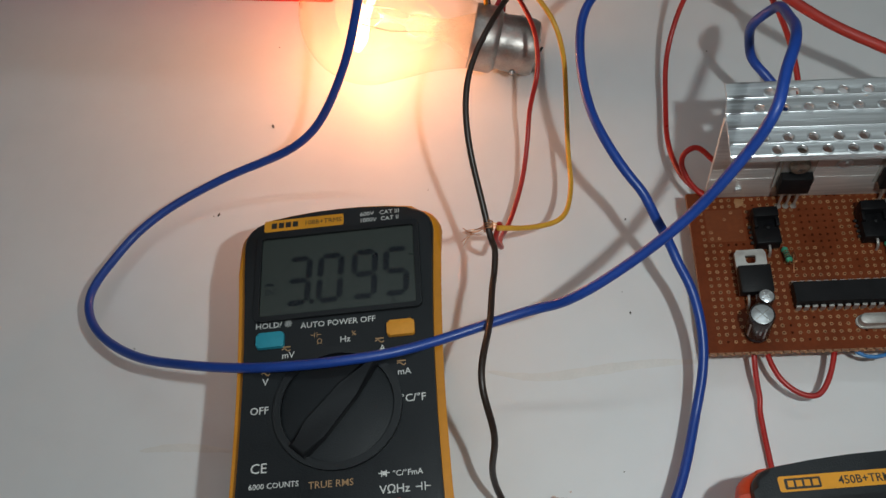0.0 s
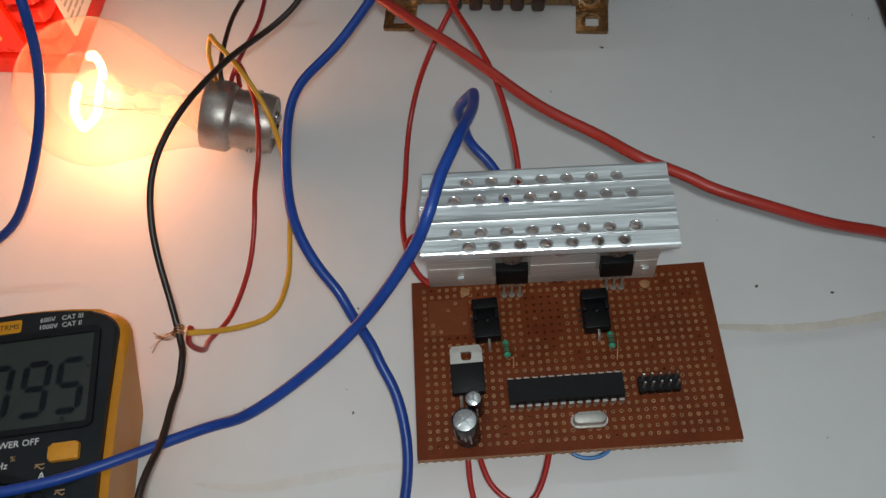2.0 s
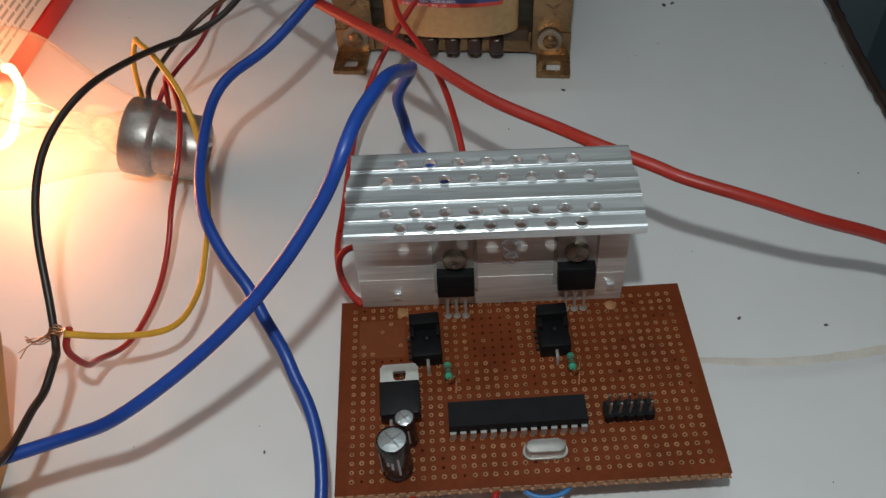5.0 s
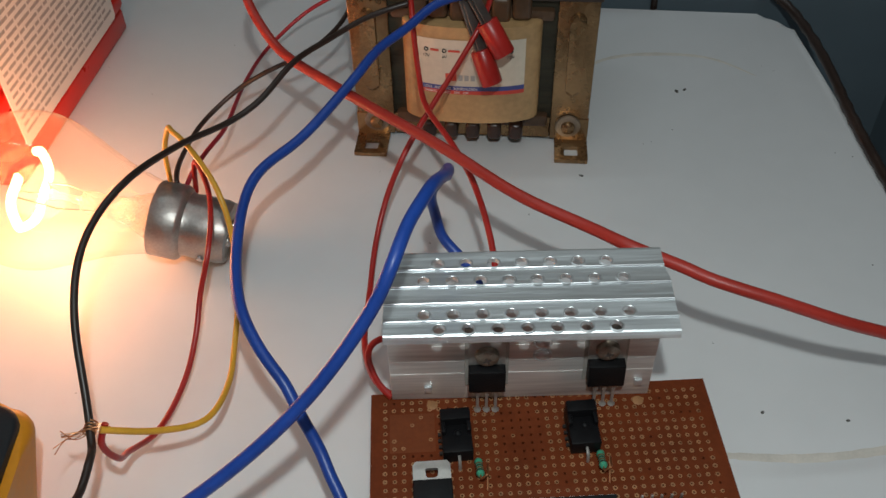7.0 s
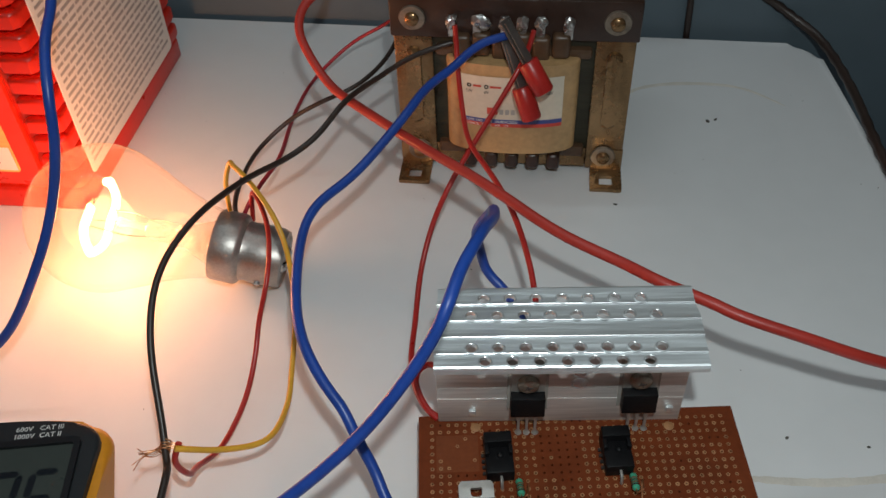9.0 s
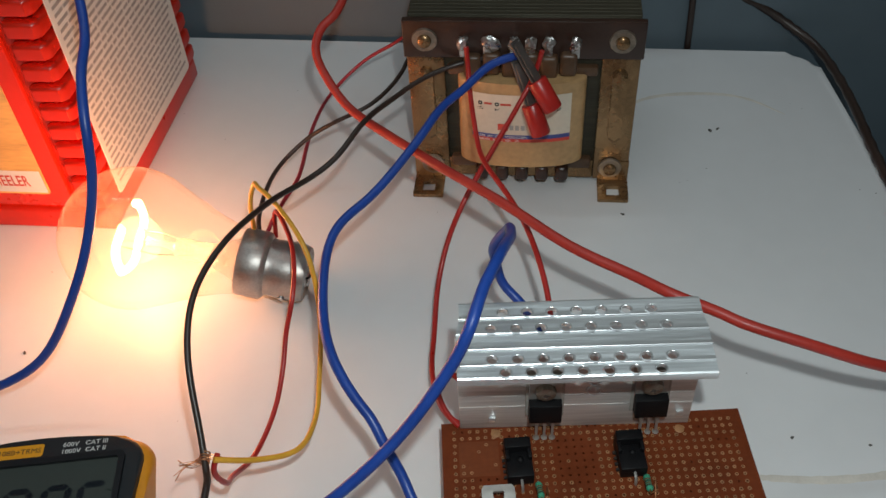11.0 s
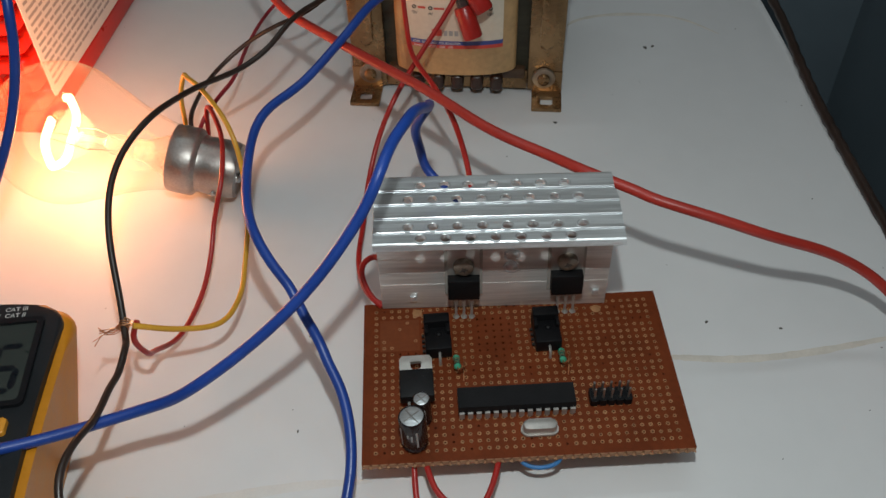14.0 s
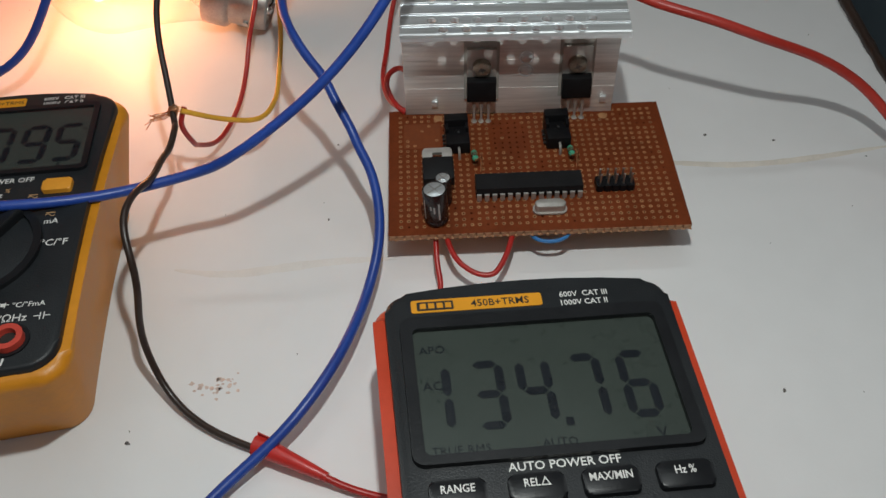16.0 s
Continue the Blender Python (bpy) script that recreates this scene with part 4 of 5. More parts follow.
part("dial_knob", box(bmesh.new(), -4.5, 4.5, -20, 20, 0, 7, 2, 3, Matrix.Translation((1, -92, 39.4)) @ Matrix.Rotation(radians(40), 4, "Z")), METER_DARK, m2)

# ---------------------------------------------------------------- transformer
tr = thing("transformer", "bronze-lacquered mains transformer with a wrapped coil, paper label and soldered tags", "transformer",
           Matrix.LocRotScale(Vector((-9.3, 190.3, 0)) * MM, Euler((0, 0, radians(-7.4))), None))
TW, TH, F = 93.6, 80.4, 13.6  # width, height, front face of the bracket


for x in (7.8, TW - 7.8):
    part("bracket_post", box(bmesh.new(), x - 7.5, x + 7.5, F, F + 1.6, 2, TH - 16, 0.5), IRON_PAINT, tr, "bronze-lacquered steel post")
    bm = prism(bmesh.new(), rounded(x - 2.9, x + 2.9, 24, 59, 2.8, 6), -F - 0.4, -F + 3.0, 1.8, 4)
    bmesh.ops.transform(bm, verts=bm.verts, matrix=Matrix.Rotation(radians(90), 4, "X"))
    part("pressed_rib", bm, IRON_PAINT, tr)
part("bracket_sill", box(bmesh.new(), 15.5, TW - 15.5, F + 0.1, F + 1.5, 2.4, 12, 0.4), IRON_PAINT, tr, "bronze-lacquered steel sill")
for x0, x1 in ((0.0, 13.2), (TW - 13.2, TW)):
    bm = bmesh.new()
    cx = (x0 + x1) / 2
    frame_plate(bm, rounded(x0, x1, 0.0, F + 1.0, 0.6, 2), rounded(cx - 2.7, cx + 2.7, 3.0, 8.6, 0.4, 2), 0.2, 1.8)
    box(bm, x0, x1, F - 0.4, F + 1.4, 0.3, 12, 0.4)
    part("foot", bm, IRON_PAINT, tr, "bent foot with a square hole")
part("core", box(bmesh.new(), 1.5, TW - 1.5, F + 2.0, F + 66, 6, TH + 0.6, 0.5), LAMINATION, tr, "stacked lacquered iron laminations")
bm = bmesh.new()
for k in range(24):
    y = F + 3 + k * 2.6
    box(bm, 1.35, TW - 1.35, y, y + 2.4, 5.9, TH + 0.75, 0.1, 1)
tagged(part("lamination_edges", bm, LAMINATION, tr, smooth=False), kind="stuff")
def coil_front(x):
    """Depth of the bulging coil wrap at x."""
    u = min(1.0, abs(x - TW / 2) / 26)
    return F - 1.0 - 8.2 * math.sqrt(max(0.0, 1 - u ** 2.2))


bm = prism(bmesh.new(), [(TW / 2 - 26, F + 4)] + [(x, coil_front(x)) for x in (TW / 2 + 26 * math.sin(radians(a)) for a in range(-90, 91, 10))] + [(TW / 2 + 26, F + 4)], 15, 57, 1.6, 3)
part("coil", bm, VARNISH, tr, "coil wrapped in amber varnished paper")
for z0, z1 in ((8, 13.5), (55.5, 60)):
    part("bobbin_flange", box(bmesh.new(), 16.5, TW - 16.5, F - 1.0, F + 6, z0, z1, 1.2), FLANGE, tr)
for k in range(5):
    part("bobbin_tooth", box(bmesh.new(), 27.4 + k * 8.6, 33.0 + k * 8.6, F - 7.5, F + 1, 5.5, 13.2, 1.8, 3), STRIP, tr)
for k in range(6):
    x = 27.0 + k * 7.6
    part("paper_tab", box(bmesh.new(), x - 3.5, x + 3.5, F - 4.6, F + 1, 56.5, 66.5, 1.6, 3, Matrix.Translation((0, 0, (k % 2) * 1.2))), FLANGE, tr)
part("terminal_strip", box(bmesh.new(), -0.6, TW + 0.6, F - 1.2, F + 2.0, TH - 16.5, TH + 0.2, 0.6), STRIP, tr, "dark brown terminal strip")
for x in (8.2, TW - 8.2):
    for z, y in ((TH - 8.2, F - 1.2), (8.6, F - 0.3)):
        nut = part("washer", turned(bmesh.new(), [(2.5, 0.9), (4.9, 0.8), (5.2, 0)], Matrix.Translation((x, y, z)) @ Matrix.Rotation(radians(90), 4, "X"), 28), DIRTY_STEEL, tr, "worn steel washer")
        part("bolt", turned(bmesh.new(), [(0, 2.4), (1.6, 2.3), (2.6, 1.6), (2.9, 0)], Matrix.Translation((x, y - 0.6, z)) @ Matrix.Rotation(radians(90), 4, "X"), 18), IRON_PAINT, nut)
for k, x in enumerate((23.5, 33.0, 43.5, 50.0, 57.0, 67.5)):
    bm = bmesh.new()
    box(bm, x - 1.6, x + 1.6, F - 3.0, F - 1.0, TH - 15, TH - 6.5, 0.4)
    tag = part("solder_tag", bm, STEEL, tr)
    bm = bmesh.new()
    made = bmesh.ops.create_icosphere(bm, subdivisions=3, radius=1)["verts"]
    for v in made:
        v.co *= 1 + 0.35 * noise.noise(v.co * 1.8 + Vector((k * 7, 0, 0)))
    bmesh.ops.transform(bm, verts=made, matrix=Matrix.LocRotScale((x + (1.5 if k == 1 else 0), F - 3.4, TH - 8.2), Euler((0, 0.3, 0)), ((3.6 if k == 1 else 2.2), 1.8, 2.9)))
    part("solder_blob", bm, SOLDER, tag, "shiny blob of solder")
# label wrapped on the coil
LAB = Matrix.Translation((0, 0, 0)) @ Matrix.Rotation(radians(90), 4, "X")


bm = bmesh.new()
cols = 24
lab_lo, lab_hi, lx0, lx1 = 28.5, 52.0, 26.6, 67.0
for z0, z1, mt in ((32.2, lab_hi, 0), (30.2, 32.2, 1), (lab_lo, 30.2, 2)):
    for k in range(cols):
        xa, xb = lx0 + (lx1 - lx0) * k / cols, lx0 + (lx1 - lx0) * (k + 1) / cols
        f = bm.faces.new([bm.verts.new((x, coil_front(x) - 0.25, z)) for x, z in ((xa, z0), (xb, z0), (xb, z1), (xa, z1))])
        f.material_index = mt
bmesh.ops.remove_doubles(bm, verts=bm.verts, dist=0.001)
lab = part("paper_label", bm, [LABEL_CREAM, INK_BLUE, INK_RED], tr, "cream paper label with blue and red bands")


def on_coil(x):
    """Frame lying on the curved label at x, its z axis pointing outwards."""
    slope = (coil_front(x + 0.5) - coil_front(x - 0.5)) / 1.0
    return Matrix.Translation((x, coil_front(x) - 0.4, 0)) @ Matrix.Rotation(math.atan(slope), 4, "Z") @ LAB


for txt, x in (("12V", 30.2), ("6V", 37.0), ("12V", 61.6)):
    words(txt, 1.3, 0, 44.2, 0, INK_BLACK, lab, align="CENTER", m=on_coil(x))
    bm = frame_plate(bmesh.new(), [(0.9 * math.cos(k * 0.5236), 47.4 + 0.9 * math.sin(k * 0.5236)) for k in range(12)], [(0.5 * math.cos(k * 0.5236), 47.4 + 0.5 * math.sin(k * 0.5236)) for k in range(12)], -0.05, 0.1)
    bmesh.ops.transform(bm, verts=bm.verts, matrix=on_coil(x))
    part("ring_mark", bm, INK_BLACK, lab)
for x, w in ((33.4, 3.2), (40.6, 4.4), (57.4, 4.4)):
    bars([(-w / 2, w / 2, 47.0, 0.9)], 0, INK_RED, lab, m=on_coil(x))
bars([(-2.1, 2.1, 34.6, 3.2)], 0, INK_RED, lab, "logo_shape", m=on_coil(39.4))
for k in range(3):
    bars([(-0.8, 0.8, 34.8, 2.4)], 0, INK_GREY, lab, "logo_shape", m=on_coil(43.0 + 2.3 * k))
for row, z, high in ((((30.6, "LOVE"), (34.2, "AND"), (37.8, "CARE"), (42.0, "YOUR"), (46.4, "CHILDREN")), 30.6, 1.15), (((31.6, "DONATE"), (37.2, "BLOOD"), (41.6, "FOR"), (45.0, "LIFE")), 28.85, 1.05)):
    for x, txt in row:
        words(txt, high, 0, z, 0.05, PAPER, lab, align="CENTER", stretch=0.8, m=on_coil(x))


def clip(p, q):
    """Flat spring clip with a red sleeve."""
    ob = thing("crocodile_clip", "flat grey metal clip with a red plastic sleeve", "clip", group="clips on the transformer")
    p, q = Vector(p), Vector(q)
    d = (q - p).normalized()
    mid = p + (q - p) * 0.52
    m = Matrix.Translation(p) @ d.to_track_quat("Z", "Y").to_matrix().to_4x4()
    n = (mid - p).length
    bm = bmesh.new()
    box(bm, -2.3, 2.3, -0.9, 0.0, 0, n + 3, 0.3)
    box(bm, -1.9, 1.9, 0.6, 1.3, 1, n + 3, 0.3)
    bmesh.ops.transform(bm, verts=bm.verts, matrix=m)
    part("jaw", bm, DARK_STEEL, ob, "flat worn metal jaw")
    bm = bmesh.new()
    turned(bm, [(3.7, 0), (3.95, 0.4), (3.95, 12.6), (3.6, 13.2), (2.3, 13.2), (2.2, 7.0), (0, 7.0)], Matrix.Translation(mid) @ d.to_track_quat("Z", "Y").to_matrix().to_4x4(), 24)
    bmesh.ops.holes_fill(bm, edges=bm.edges, sides=40)
    part("sleeve", bm, RED_PVC, ob, "red plastic sleeve")


clip((34.5, 189, 77), (50.5, 176, 50.5))
clip((35.5, 190, 68), (46, 176, 37))

# ---------------------------------------------------------------- bulb
axis_a, axis_b = Vector((-115.5, 144.0, 27.8)), Vector((-50.8, 133.9, 13.2))
along = (axis_b - axis_a).normalized()
BULB = Matrix.Translation(axis_a) @ along.to_track_quat("Z", "Y").to_matrix().to_4x4()
bulb = thing("light_bulb", "lit clear-glass filament bulb lying on the table", "light bulb")
outer = [(0, -27.6)] + [(27.6 * math.sin(radians(a)), -27.6 * math.cos(radians(a))) for a in range(8, 121, 8)]
outer += [(22.3, 17.5), (20.2, 22), (17.6, 27.5), (15.3, 33.5), (13.7, 39), (12.6, 44)]
bm = turned(bmesh.new(), outer, BULB, 56)
glass = part("glass", bm, GLASS, bulb, "thin clear glass envelope", angle=80)
glass.visible_shadow = False
bm = turned(bmesh.new(), [(9.5, 43), (7.5, 38), (4.6, 32), (4.0, 25), (4.2, 19), (3.2, 16.5), (1.4, 15.5), (1.2, 8), (2.2, 6.5), (1.2, 5), (0, 4.6)], BULB, 28)
stem = part("stem", bm, STEM_GLASS, bulb, "clear glass stem", angle=80)
stem.visible_shadow = False
fil = []
for k in range(49):
    a = radians(30 + 300 * k / 48)
    fil.append(BULB @ Vector((13.6 * math.sin(a), 13.6 * math.cos(a), -1.5 + 0.5 * math.cos(k * math.pi / 6))))
coil_pts = []
for k in range(720):
    u = k / 719 * 48
    i = min(int(u), 47)
    ph = k * 1.5
    coil_pts.append(fil[i].lerp(fil[i + 1], u - i) + Vector((math.cos(ph * 0.5), math.cos(ph), math.sin(ph))) * 0.45)
filament = part("filament", tube(bmesh.new(), coil_pts, 1.25, 6), HOT, bulb, "white-hot coiled filament")
filament.visible_shadow = False
for a in (50, 115, 180, 245, 310):
    e = BULB @ Vector((13.6 * math.sin(radians(a)), 13.6 * math.cos(radians(a)), -1.2))
    part("support_wire", tube(bmesh.new(), [BULB @ Vector((0.6 * math.sin(radians(a)), 0.6 * math.cos(radians(a)), 6)), BULB @ Vector((5 * math.sin(radians(a)), 5 * math.cos(radians(a)), 3)), e], 0.16, 5), STEEL, bulb)
for s in (-1, 1):
    part("lead_wire", tube(bmesh.new(), [BULB @ Vector((s * 1.5, s * 1, 24)), BULB @ Vector((s * 5, s * 1, 10)), BULB @ Vector((s * 10.4, s * 6 * -1, -1.4))], 0.25, 5), STEEL, bulb)
bm = turned(bmesh.new(), [(12.9, 42.1), (13.3, 42.7), (13.3, 51.0), (12.7, 52.1), (11.3, 53.1), (11.0, 54.9), (11.3, 56.5), (11.3, 65.5), (10.6, 67.9), (9.2, 68.5), (8.6, 67.5), (0, 67.1)], BULB, 40)
cap = part("cap", bm, CAP_METAL, bulb, "dull aluminium bayonet cap")
for a in (20, 200):
    q = Vector((math.cos(radians(a)), math.sin(radians(a)), 0))
    part("bayonet_pin", rod(bmesh.new(), BULB @ (q * 10.5 + Vector((0, 0, 60.5))), BULB @ (q * 12.3 + Vector((0, 0, 60.5))), 1.3, 1.1, 12), STEEL, cap)
for s in (-4, 4):
    bm = bmesh.new()
    made = bmesh.ops.create_icosphere(bm, subdivisions=2, radius=2.2)["verts"]
    bmesh.ops.transform(bm, verts=made, matrix=BULB @ Matrix.LocRotScale((s, 0, 67.9), None, (1, 1, 0.9)))
    part("solder_contact", bm, SOLDER, cap)
part("contact_strands", tube(bmesh.new(), [BULB @ Vector((-4, 2, 68.5)), BULB @ Vector((-4.6, 4, 69.6)), BULB @ Vector((-4, 6, 70))], 0.5, 5), INK_BLACK, cap)

# ---------------------------------------------------------------- battery
bat = thing("battery", "ribbed red plastic motorcycle battery with printed labels, standing by the wall", "battery",
            Matrix.LocRotScale(Vector((-138.2, 179.4, 0)) * MM, Euler((0, 0, radians(-7.6))), None))
BW, BD, BH = 178.0, 119.0, 158.0  # the corner by the bulb is the origin; width to -x, depth to +y
bm = box(bmesh.new(), -BW, -2.2, 2.2, BD, 0.2, BH, 2.5, 3)
part("case", bm, BATTERY_RED, bat, "red plastic case")
part("base_rim", box(bmesh.new(), -BW - 1.5, 0, 0, BD + 1, 0, 11, 1.6, 3), BATTERY_RED, bat, "plain rim round the foot")
# ribs round the side and the corner
rib = bmesh.new()
prism(rib, [(-2.6, 3), (1.6, 2.2), (2.4, 4), (2.4, BD - 5), (1.6, BD - 1), (-2.6, BD - 0.5)], -3.1, 3.1, 1.9, 3)
prism(rib, [(-11, 2.6), (-12.2, 0.6), (-10.4, -1.6), (0.2, -1.6), (2.2, 0.6), (2.4, 4), (-2.6, 4)], -3.1, 3.1, 1.9, 3)
rib0 = part("rib", rib, BATTERY_RED, bat)
rib0.location.z = 0.0175
for k in range(1, 16):
    clone(rib0, Matrix.Translation((0, 0, 0.0175 + 0.0091 * k)), bat)
part("front_panel", box(bmesh.new(), -BW + 2, -14.5, -0.9, 2.4, 14, BH - 4, 1.2, 2), BATTERY_RED, bat, "smooth front panel")
FR = Matrix.Rotation(radians(90), 4, "X")
bm = prism(bmesh.new(), rounded(-BW + 14, -22.2, 21, 122, 2), 0.95, 1.2)
bmesh.ops.transform(bm, verts=bm.verts, matrix=FR)
fl = part("front_label", bm, PAPER_ORANGE, bat, "glossy white and orange front label")
bars([(-BW + 15, -23.2, 96, 25), (-BW + 15, -23.2, 83, 10)], 1.22, PAPER, fl, "white_field", m=FR)
bars([(-BW + 15, -23.2, 22, 11.5)], 1.22, PAPER, fl, "white_field", m=FR)
words("WHEELER", 5.8, -29.5, 25.4, 1.3, INK_RED, fl, align="RIGHT", stretch=0.6, bold=0.1, m=FR)
bars([(-BW + 22, -60, 104, 9)], 1.3, INK_RED, fl, "logo_shape", m=FR)
SD = Matrix.Rotation(radians(90), 4, "Z") @ Matrix.Rotation(radians(90), 4, "X")
bm = prism(bmesh.new(), rounded(8, BD - 13, 14, 140, 2), 2.45, 2.75)
bmesh.ops.transform(bm, verts=bm.verts, matrix=SD)
sl = part("side_label", bm, PAPER, bat, "white label closely printed with instructions")
rows = []
rnd2 = random.Random(3)
for k in range(38):
    x = 11.0
    z = 135 - k * 3.15
    while x < BD - 20:
        w = rnd2.uniform(3, 11)
        rows.append((x, min(x + w, BD - 16), z, 1.35))
        x += w + 1.1
tagged(bars(rows, 2.77, INK_GREY, sl, "small_print", m=SD), kind="stuff")

# ---------------------------------------------------------------- leads
wire("blue_test_lead", [(-149.7, 235.3, 172), (-121.6, 192.6, 143), (-107.1, 152.2, 113.9), (-105.6, 135.1, 111.6), (-103.9, 124.5, 107.8), (-103.1, 115.9, 99.6), (-104.2, 111.7, 86.9), (-109.6, 108.3, 69.8), (-114.1, 100.8, 58), (-122.3, 91.7, 43.6), (-137.4, 85.8, 23.3), (-164.4, 81.6, 14.6), (-177, 77.8, 11.2), (-192.5, 70, 9.3), (-205.1, 59.2, 8.1), (-211.8, 48.4, 8), (-216.8, 37.5, 8.8), (-217, 28.9, 9.8), (-211, 18.3, 12.8), (-199.7, 8.8, 17.9), (-185.1, 0.6, 25), (-171.8, -4.3, 32.1), (-145.1, -11.6, 43.4), (-123.4, -12.6, 46.9), (-109.5, -11.2, 46.5), (-94.9, -8, 43.9), (-79, -1.8, 40.3), (-54.5, 6, 40.6), (-45, 4.8, 46.3), (-24.3, 12.7, 57.6), (-8.4, 20.2, 70), (2.2, 27.8, 80.8), (7.7, 31.9, 88.3), (11.3, 36.1, 95.1), (14.2, 45.6, 95.8), (17.5, 52.9, 95.7), (19.6, 58.4, 94.9), (22.3, 68.3, 89.2), (24.1, 78.4, 81.3), (24.8, 89.2, 74.9), (24.1, 92.4, 70.3), (19.4, 95.1, 60.9), (21.2, 97.9, 50.8), (22.6, 95, 42.9), (30.2, 89.2, 38.1), (36.4, 70, 31.8)], 1.6, BLUE_PVC, "thick blue insulated lead looping over the amber-cased meter", "wire", rounds=14)
wire("blue_lead", [(35.6, 190.5, 69.4), (24.2, 187, 68.7), (15.4, 176.5, 65), (5.7, 166.2, 65.6), (-0.6, 152.2, 64.7), (-10.3, 139.9, 60.2), (-20.8, 128.1, 55.1), (-29.2, 118.6, 55.8), (-34.5, 109.5, 54.2), (-35.7, 90.8, 51.6), (-34.1, 72.4, 51.6), (-29.8, 57.3, 53), (-23.1, 46.7, 48.3), (-18.8, 42.3, 45.9), (-15.9, 36.2, 41.2), (-10.8, 30.4, 33.8), (-8.7, 24.2, 30.5), (-4.7, 18.2, 27.3), (-1.7, 0.7, 19.9), (-4.3, -12.5, 14.6), (-6.8, -20.8, 11.2), (-13.1, -42.2, 12.7), (-23.9, -60.6, 11.3), (-35.3, -71.3, 6.7), (-52.8, -85.4, 3.4), (-95.2, -153, 1.8)], 1.6, BLUE_PVC, "thick blue insulated lead from the transformer across the table", "wire", rounds=22, ends=(0,))
wire("black_lead", [(27.1, 196.3, 66.2), (14.1, 198.3, 62.5), (-1.4, 192.5, 60.4), (-12.8, 180.9, 59.4), (-24.1, 161.7, 63.4), (-32.4, 148.1, 58.8), (-43.6, 139.6, 55.6), (-52.4, 126.1, 60.4), (-58.6, 111.5, 65.1), (-64.8, 96, 68.8), (-73.3, 79.1, 64), (-73.8, 60.2, 54.4), (-70.2, 44.7, 43), (-67.6, 32.1, 36.3), (-66.3, 28.6, 39.2), (-67, 19.3, 37.5), (-67.6, 14.2, 39.8), (-68.1, 1.8, 42.1), (-69.4, -8.4, 47.9), (-71.2, -21, 48.4), (-67, -32.8, 37.8), (-70, -37.9, 22.8), (-67.8, -43.7, 10.3), (-62, -51.4, 3.8), (-51, -60.3, 2.4), (-36.2, -67.1, 2)], 1.05, BLACK_PVC, "thin black lead from the transformer, spliced halfway", "wire", rounds=14)
wire("red_lead", [(-61.9, 146.5, 21.7), (-60, 147.6, 35.2), (-52.9, 131.6, 36.5), (-49.7, 116.8, 36.9), (-49.9, 104.7, 32.1), (-53.2, 96.9, 22.1), (-54.6, 88.1, 14.7), (-57.2, 74.3, 8.5), (-62.5, 56.5, 7.6), (-65.9, 43.4, 17.7), (-64.8, 36.2, 25.4), (-66.5, 34.7, 34.6), (-64.6, 37.4, 39.6)], 0.9, RED_PVC, "thin red lead from the bulb to the splice", "wire", rounds=4)
wire("yellow_lead", [(-68.4, 143.1, 30.2), (-67, 142.6, 44.2), (-63.9, 142.8, 52.7), (-61.6, 138.3, 54.5), (-55.3, 128.9, 56.5), (-44.3, 111.5, 53.4), (-40.7, 103.6, 43.6), (-40, 94, 27.7), (-40.3, 76.7, 21), (-40.2, 61.4, 21.6), (-43.9, 46.9, 25.4), (-54.4, 39.4, 32.4), (-65.3, 35.4, 39.8)], 0.9, YELLOW_PVC, "thin yellow lead from the bulb to the splice", "wire", rounds=2)
wire("red_cable", [(-29.1, 299.2, 100.5), (-27.6, 261.7, 86.5), (-34.1, 220.5, 75.6), (-41, 215.4, 72.8), (-44, 206, 67.3), (-40.1, 197.2, 61), (-31.5, 185.3, 53.5), (-20.6, 172, 53.5), (-11, 157.6, 56.6), (4.9, 138, 58.7), (25.9, 117.3, 58.5), (44.8, 97, 56.8), (63, 84.6, 55.4), (72.5, 73.9, 57.4), (87, 67.8, 54.2), (92, 63.8, 53.9), (109.8, 56.5, 51.6), (128.3, 52.6, 45.6), (147.8, 53.2, 37.1), (164.1, 50, 27.5), (172.8, 42.9, 20.4), (176.8, 39.3, 16.5), (188.3, 8.1, 3.1), (197.5, -18, -6.7), (204.8, -45.1, -40.5)], 1.75, CABLE_RED, "thick red test cable arching over the heatsink", "cable", rounds=9)
wire("red_lead", [(16.4, 191.6, 74), (16.8, 189.4, 67), (17, 185, 60), (18.1, 172.3, 51), (19.9, 155.6, 48), (27, 136.2, 48), (32.6, 119.5, 47), (35.9, 102.6, 45), (37.7, 89.8, 40), (38, 68, 30)], 1.0, RED_PVC, "thin red lead from transformer to heatsink", "wire", rounds=3)
wire("red_lead", [(45.3, 187.2, 73), (42.4, 186.1, 63), (33.6, 177, 52), (21, 157.4, 44), (12.1, 145, 36), (5.4, 137.2, 24), (0.7, 125.1, 13), (-1.5, 104.3, 9), (-2.8, 86, 10), (-0.3, 69.8, 13), (3.8, 61.3, 15.6), (6, 60, 15)], 1.0, RED_PVC, "thin red lead from transformer to the board corner", "wire", rounds=3)
wire("red_lead", [(9, 66, 26), (4.2, 73.6, 24), (0.5, 73, 22), (-0.7, 71, 19), (0.8, 66.2, 16.5), (3.4, 61.6, 15.8), (6, 59, 15)], 1.0, RED_PVC, "short red lead curling behind the heatsink", "wire", rounds=2)
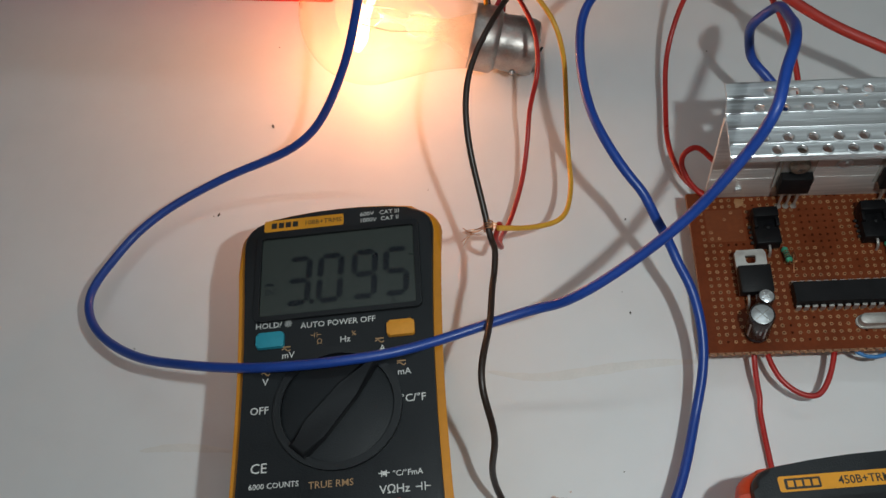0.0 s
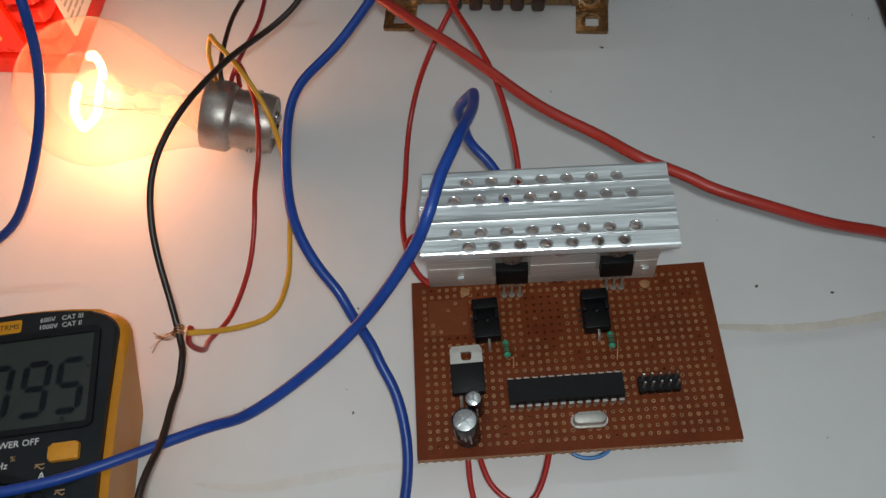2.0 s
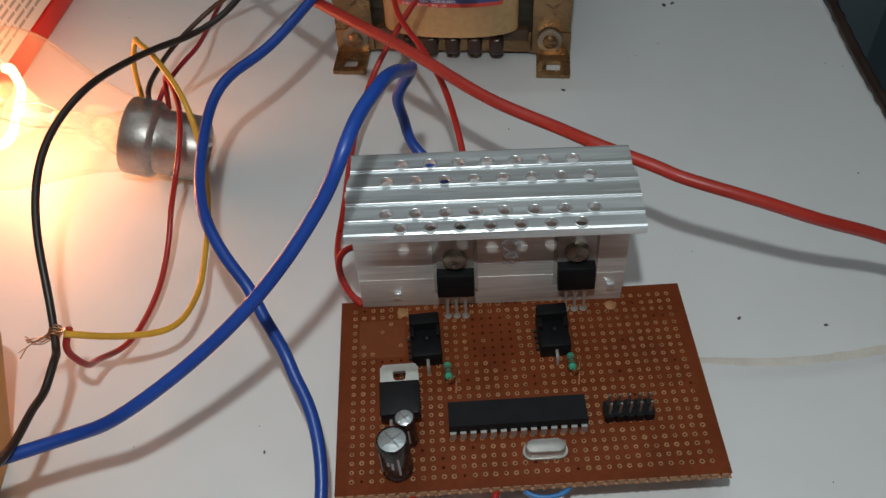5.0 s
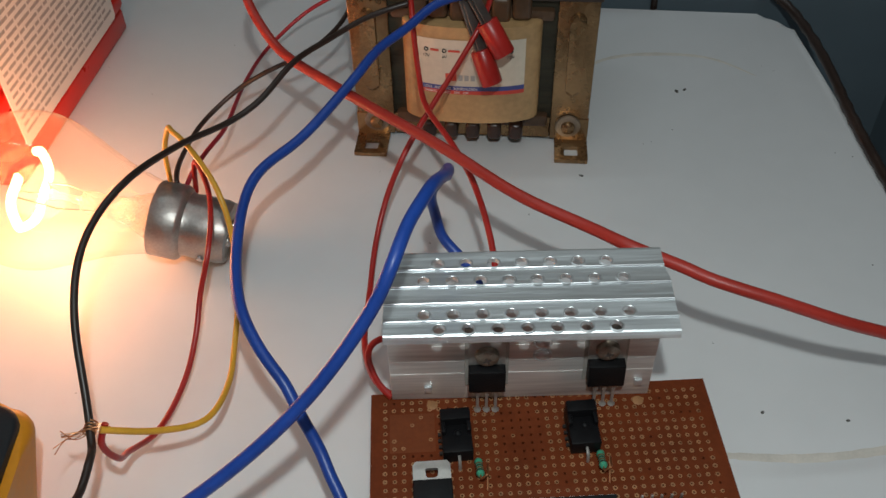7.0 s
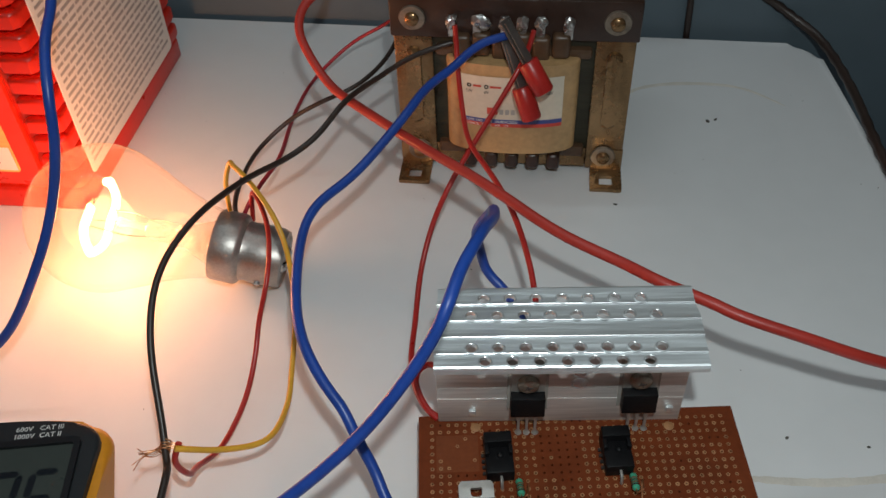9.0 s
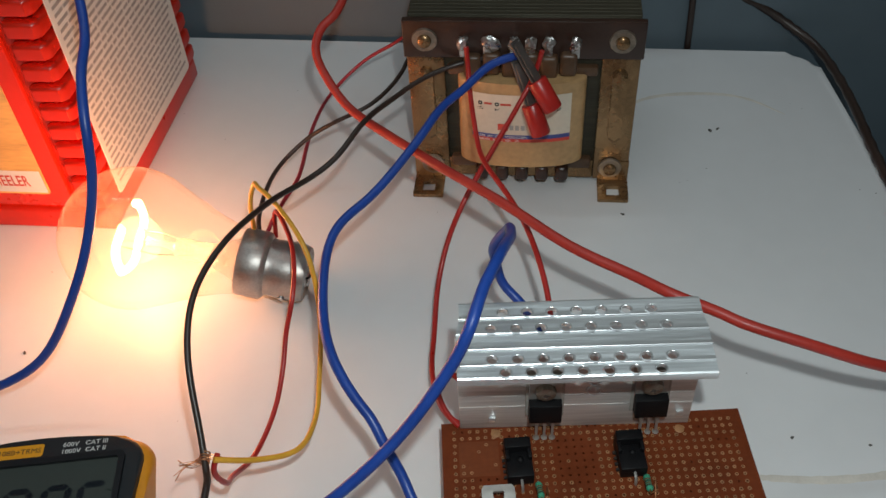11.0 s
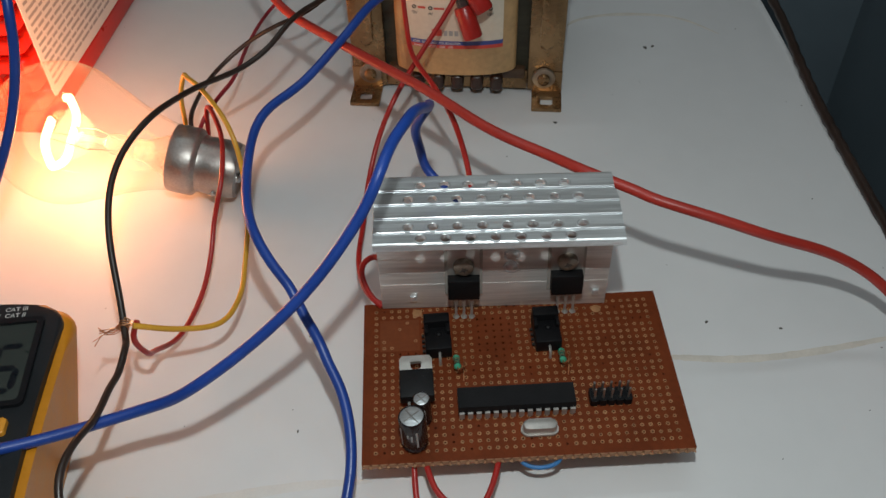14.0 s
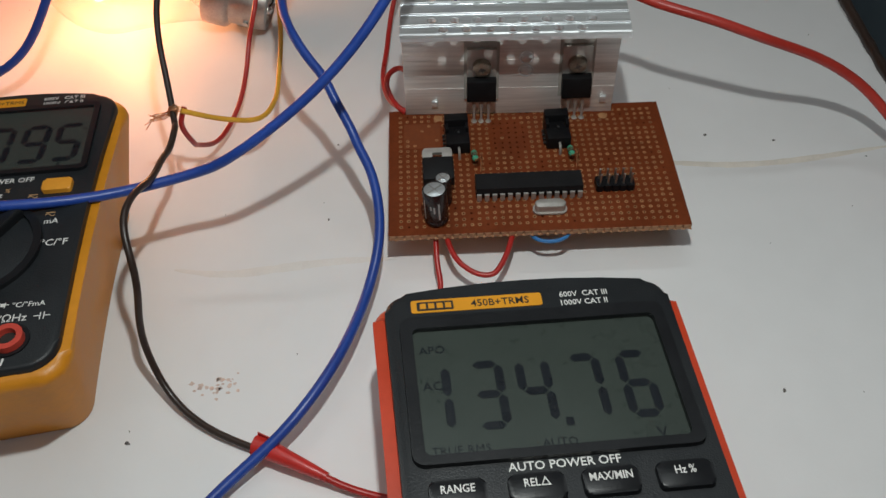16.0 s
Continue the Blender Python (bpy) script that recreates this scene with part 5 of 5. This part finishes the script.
wire("dark_red_lead", [(-2, 278, 42), (-9.7, 272.1, 32), (-30.8, 271.5, 20), (-48.2, 257.6, 11), (-54.6, 220.2, 16), (-54.6, 175.5, 27), (-58.4, 158.5, 30), (-62.1, 148.5, 29), (-65, 146, 24)], 0.85, DARKRED_PVC, "thin dark red lead from the transformer to the bulb", "wire", rounds=3)
wire("black_lead", [(-2, 262, 48), (-6.5, 243.8, 42), (-12.6, 228, 38), (-25, 210.9, 36), (-40.1, 205.8, 32), (-53.6, 205.7, 24), (-66.2, 194.8, 18), (-68.9, 166.3, 24), (-67.6, 146.9, 28), (-67.1, 144.6, 24)], 0.95, BLACK_PVC, "thin black lead from the transformer to the bulb", "wire", rounds=3)
wire("red_hookup_wire", [(15, 9, 12), (15, 3, 11), (15.2, -5.7, 7), (16, -11.9, 4), (15.6, -15.8, 3), (16.5, -40, 3), (17, -52, 3)], 0.9, RED_PVC, "thin red wire from the board to under the meter", "wire", rounds=2)
wire("red_hookup_wire", [(18, 6, 12), (18.3, 2.2, 12), (21.4, -7.6, 11), (27.3, -12.8, 10), (32.3, -13.4, 10), (35.9, -9.3, 11), (39.8, 1.6, 12), (40, 6, 12)], 0.9, RED_PVC, "thin red wire looped before the board edge", "wire", rounds=1)

splice = thing("wire_splice", "twisted frayed copper strands joining the black, red and yellow leads", "wire splice")
bm = bmesh.new()
rs = random.Random(9)
for k in range(9):
    a = rs.uniform(0, 6.28)
    tube(bm, relax(smooth_path([(-62.5, 37.2, 37.5), (-67, 37 + math.sin(a), 39 + math.cos(a)), (-72 - rs.uniform(0, 3), 36.5 + rs.uniform(-2.5, 2), 38 + rs.uniform(-2, 2)), (-75 - rs.uniform(0, 4), 35.5 + rs.uniform(-4, 3), 37 + rs.uniform(-4, 2))]), 1), 0.14, 4)
for k in range(4):
    tube(bm, [(-68.5 + 1.5 * math.cos(b), 37 + 0.9 * (k - 1.5), 38.6 + 1.5 * math.sin(b)) for b in (6.283 * j / 10 for j in range(11))], 0.25, 4)
part("strands", bm, COPPER, splice)
wire("black_mains_cable", [(128, 330, 190), (131, 310, 100), (133, 302, 52), (134.5, 298.6, 36), (136, 298.4, 2), (137, 298.4, -30), (137, 298.4, -60)], 1.7, BLACK_PVC, "black cable hanging behind the table", "cable")
wire("twisted_black_cable", [(40, 322, 110), (95, 310, 66), (130, 303, 40), (168, 299, 22), (186, 290, 12), (196, 278, 7), (199, 240, 4.5), (197, 205, 2.6), (195.4, 170, 2.0), (195.2, 140, 1.8), (195.6, 100, 1.2), (197.5, 40, -1), (200, -60, -8), (202, -200, -14)], lambda u: 2.2 + 0.28 * math.sin(u * 260), BLACK_PVC, "twisted black mains cable lying along the table edge", "cable")
tape = thing("taped_joint", "black and red leads joined under a cone of red tape", "wire joint")
bm = tube(bmesh.new(), [(-37, -67, 5), (-33.5, -68.5, 5.4), (-28, -71.5, 5.2), (-22, -74.5, 4.6), (-17, -77, 4)], lambda u: 3.4 - 2.0 * u, 9)
part("tape", bm, TAPE_RED, tape, "cone of wrinkled red tape")
part("tape_flap", box(bmesh.new(), -3, 3, -0.15, 0.15, -4, 2, m=Matrix.Translation((-33.5, -66.5, 7)) @ Matrix.Rotation(radians(-28), 4, "Z")), TAPE_RED, tape)
part("red_wire", tube(bmesh.new(), relax(smooth_path([(-22, -74.5, 4.6), (-13, -79, 3), (-4, -82, 2), (4, -84, 2), (20, -90, 1.2)]), 2), 1.1), RED_PVC, tape)

# crumbs and stains on the table
bm = bmesh.new()
rc = random.Random(21)
spots = [(117, 57.5, 0.9), (141.5, 53, 0.8), (80, 171.4, 1.2), (115, -53.6, 0.9), (-159, 112.8, 1.0), (-176.6, 71, 1.0), (-20, 60, 0.6), (-21.7, 22, 0.7), (-75, -62, 1.2), (130, 225, 1.6), (134, 226, 1.2)]
spots += [(rc.uniform(-230, 190), rc.uniform(-120, 280), rc.uniform(0.2, 0.45)) for _ in range(60)]
for x, y, r in spots:
    made = bmesh.ops.create_icosphere(bm, subdivisions=1, radius=r)["verts"]
    for v in made:
        v.co *= rc.uniform(0.6, 1.2)
    bmesh.ops.transform(bm, verts=made, matrix=Matrix.LocRotScale((x, y, 0.15 * r), Euler((0, 0, rc.uniform(0, 6))), (1, 0.6, 0.4)))
tagged(part("crumbs", bm, CRUMB), "dark crumbs and specks scattered on the table", "crumbs", kind="stuff")
bm = bmesh.new()
for k in range(26):
    x, y = rc.gauss(-52, 3.5), rc.gauss(-44, 2.0)
    rr = rc.uniform(0.3, 1.1)
    prism(bm, [(x + rr * rc.uniform(0.4, 1) * math.cos(a), y + rr * rc.uniform(0.4, 1) * math.sin(a)) for a in (6.283 * j / 7 for j in range(7))], 0.02, 0.12)
tagged(part("rust_smear", bm, RUST), "faint reddish smear on the table", "stain", kind="stuff")


def stain(points, width, label, film=BROWN_LINE):
    """A dried ring mark: a thin uneven film along a bend, fading to points at both ends."""
    path = relax(smooth_path([(x, y, 0) for x, y in points]), 6)
    bm = bmesh.new()
    rows = []
    for k, v in enumerate(path):
        d = (path[min(k + 1, len(path) - 1)] - path[max(k - 1, 0)]).normalized()
        side = Vector((-d.y, d.x, 0))
        w = width * (0.15 + math.sin(math.pi * k / (len(path) - 1)) ** 0.6) * rc.uniform(0.85, 1.15) / 2
        rows.append([bm.verts.new(v + side * a + Vector((0, 0, z))) for a, z in ((-w, 0.01), (-w * 0.7, 0.05), (w * 0.7, 0.05), (w, 0.01))])
    for a, b in zip(rows, rows[1:]):
        for i in range(3):
            bm.faces.new((a[i], a[i + 1], b[i + 1], b[i]))
    return tagged(part("water_mark", bm, film), label, "stain")


stain([(98, 44), (105, 43), (124, 41), (145, 42), (166, 45), (184, 48)], 2.6, "faint brown dried water line on the white table")
stain([(96, 247), (100, 251), (112, 255), (131, 255), (152, 250), (168, 234)], 2.2, "faint brown ring mark by the table corner")
stain([(-72, 2), (-55, -1), (-36, 1), (-17, 3), (2, 3)], 3.0, "faint brown smear between meter and circuit board", FAINT_LINE)
stain([(-192, -23), (-178, -22), (-157, -24)], 2.4, "short faint brown smear beside the amber-cased meter", FAINT_LINE)
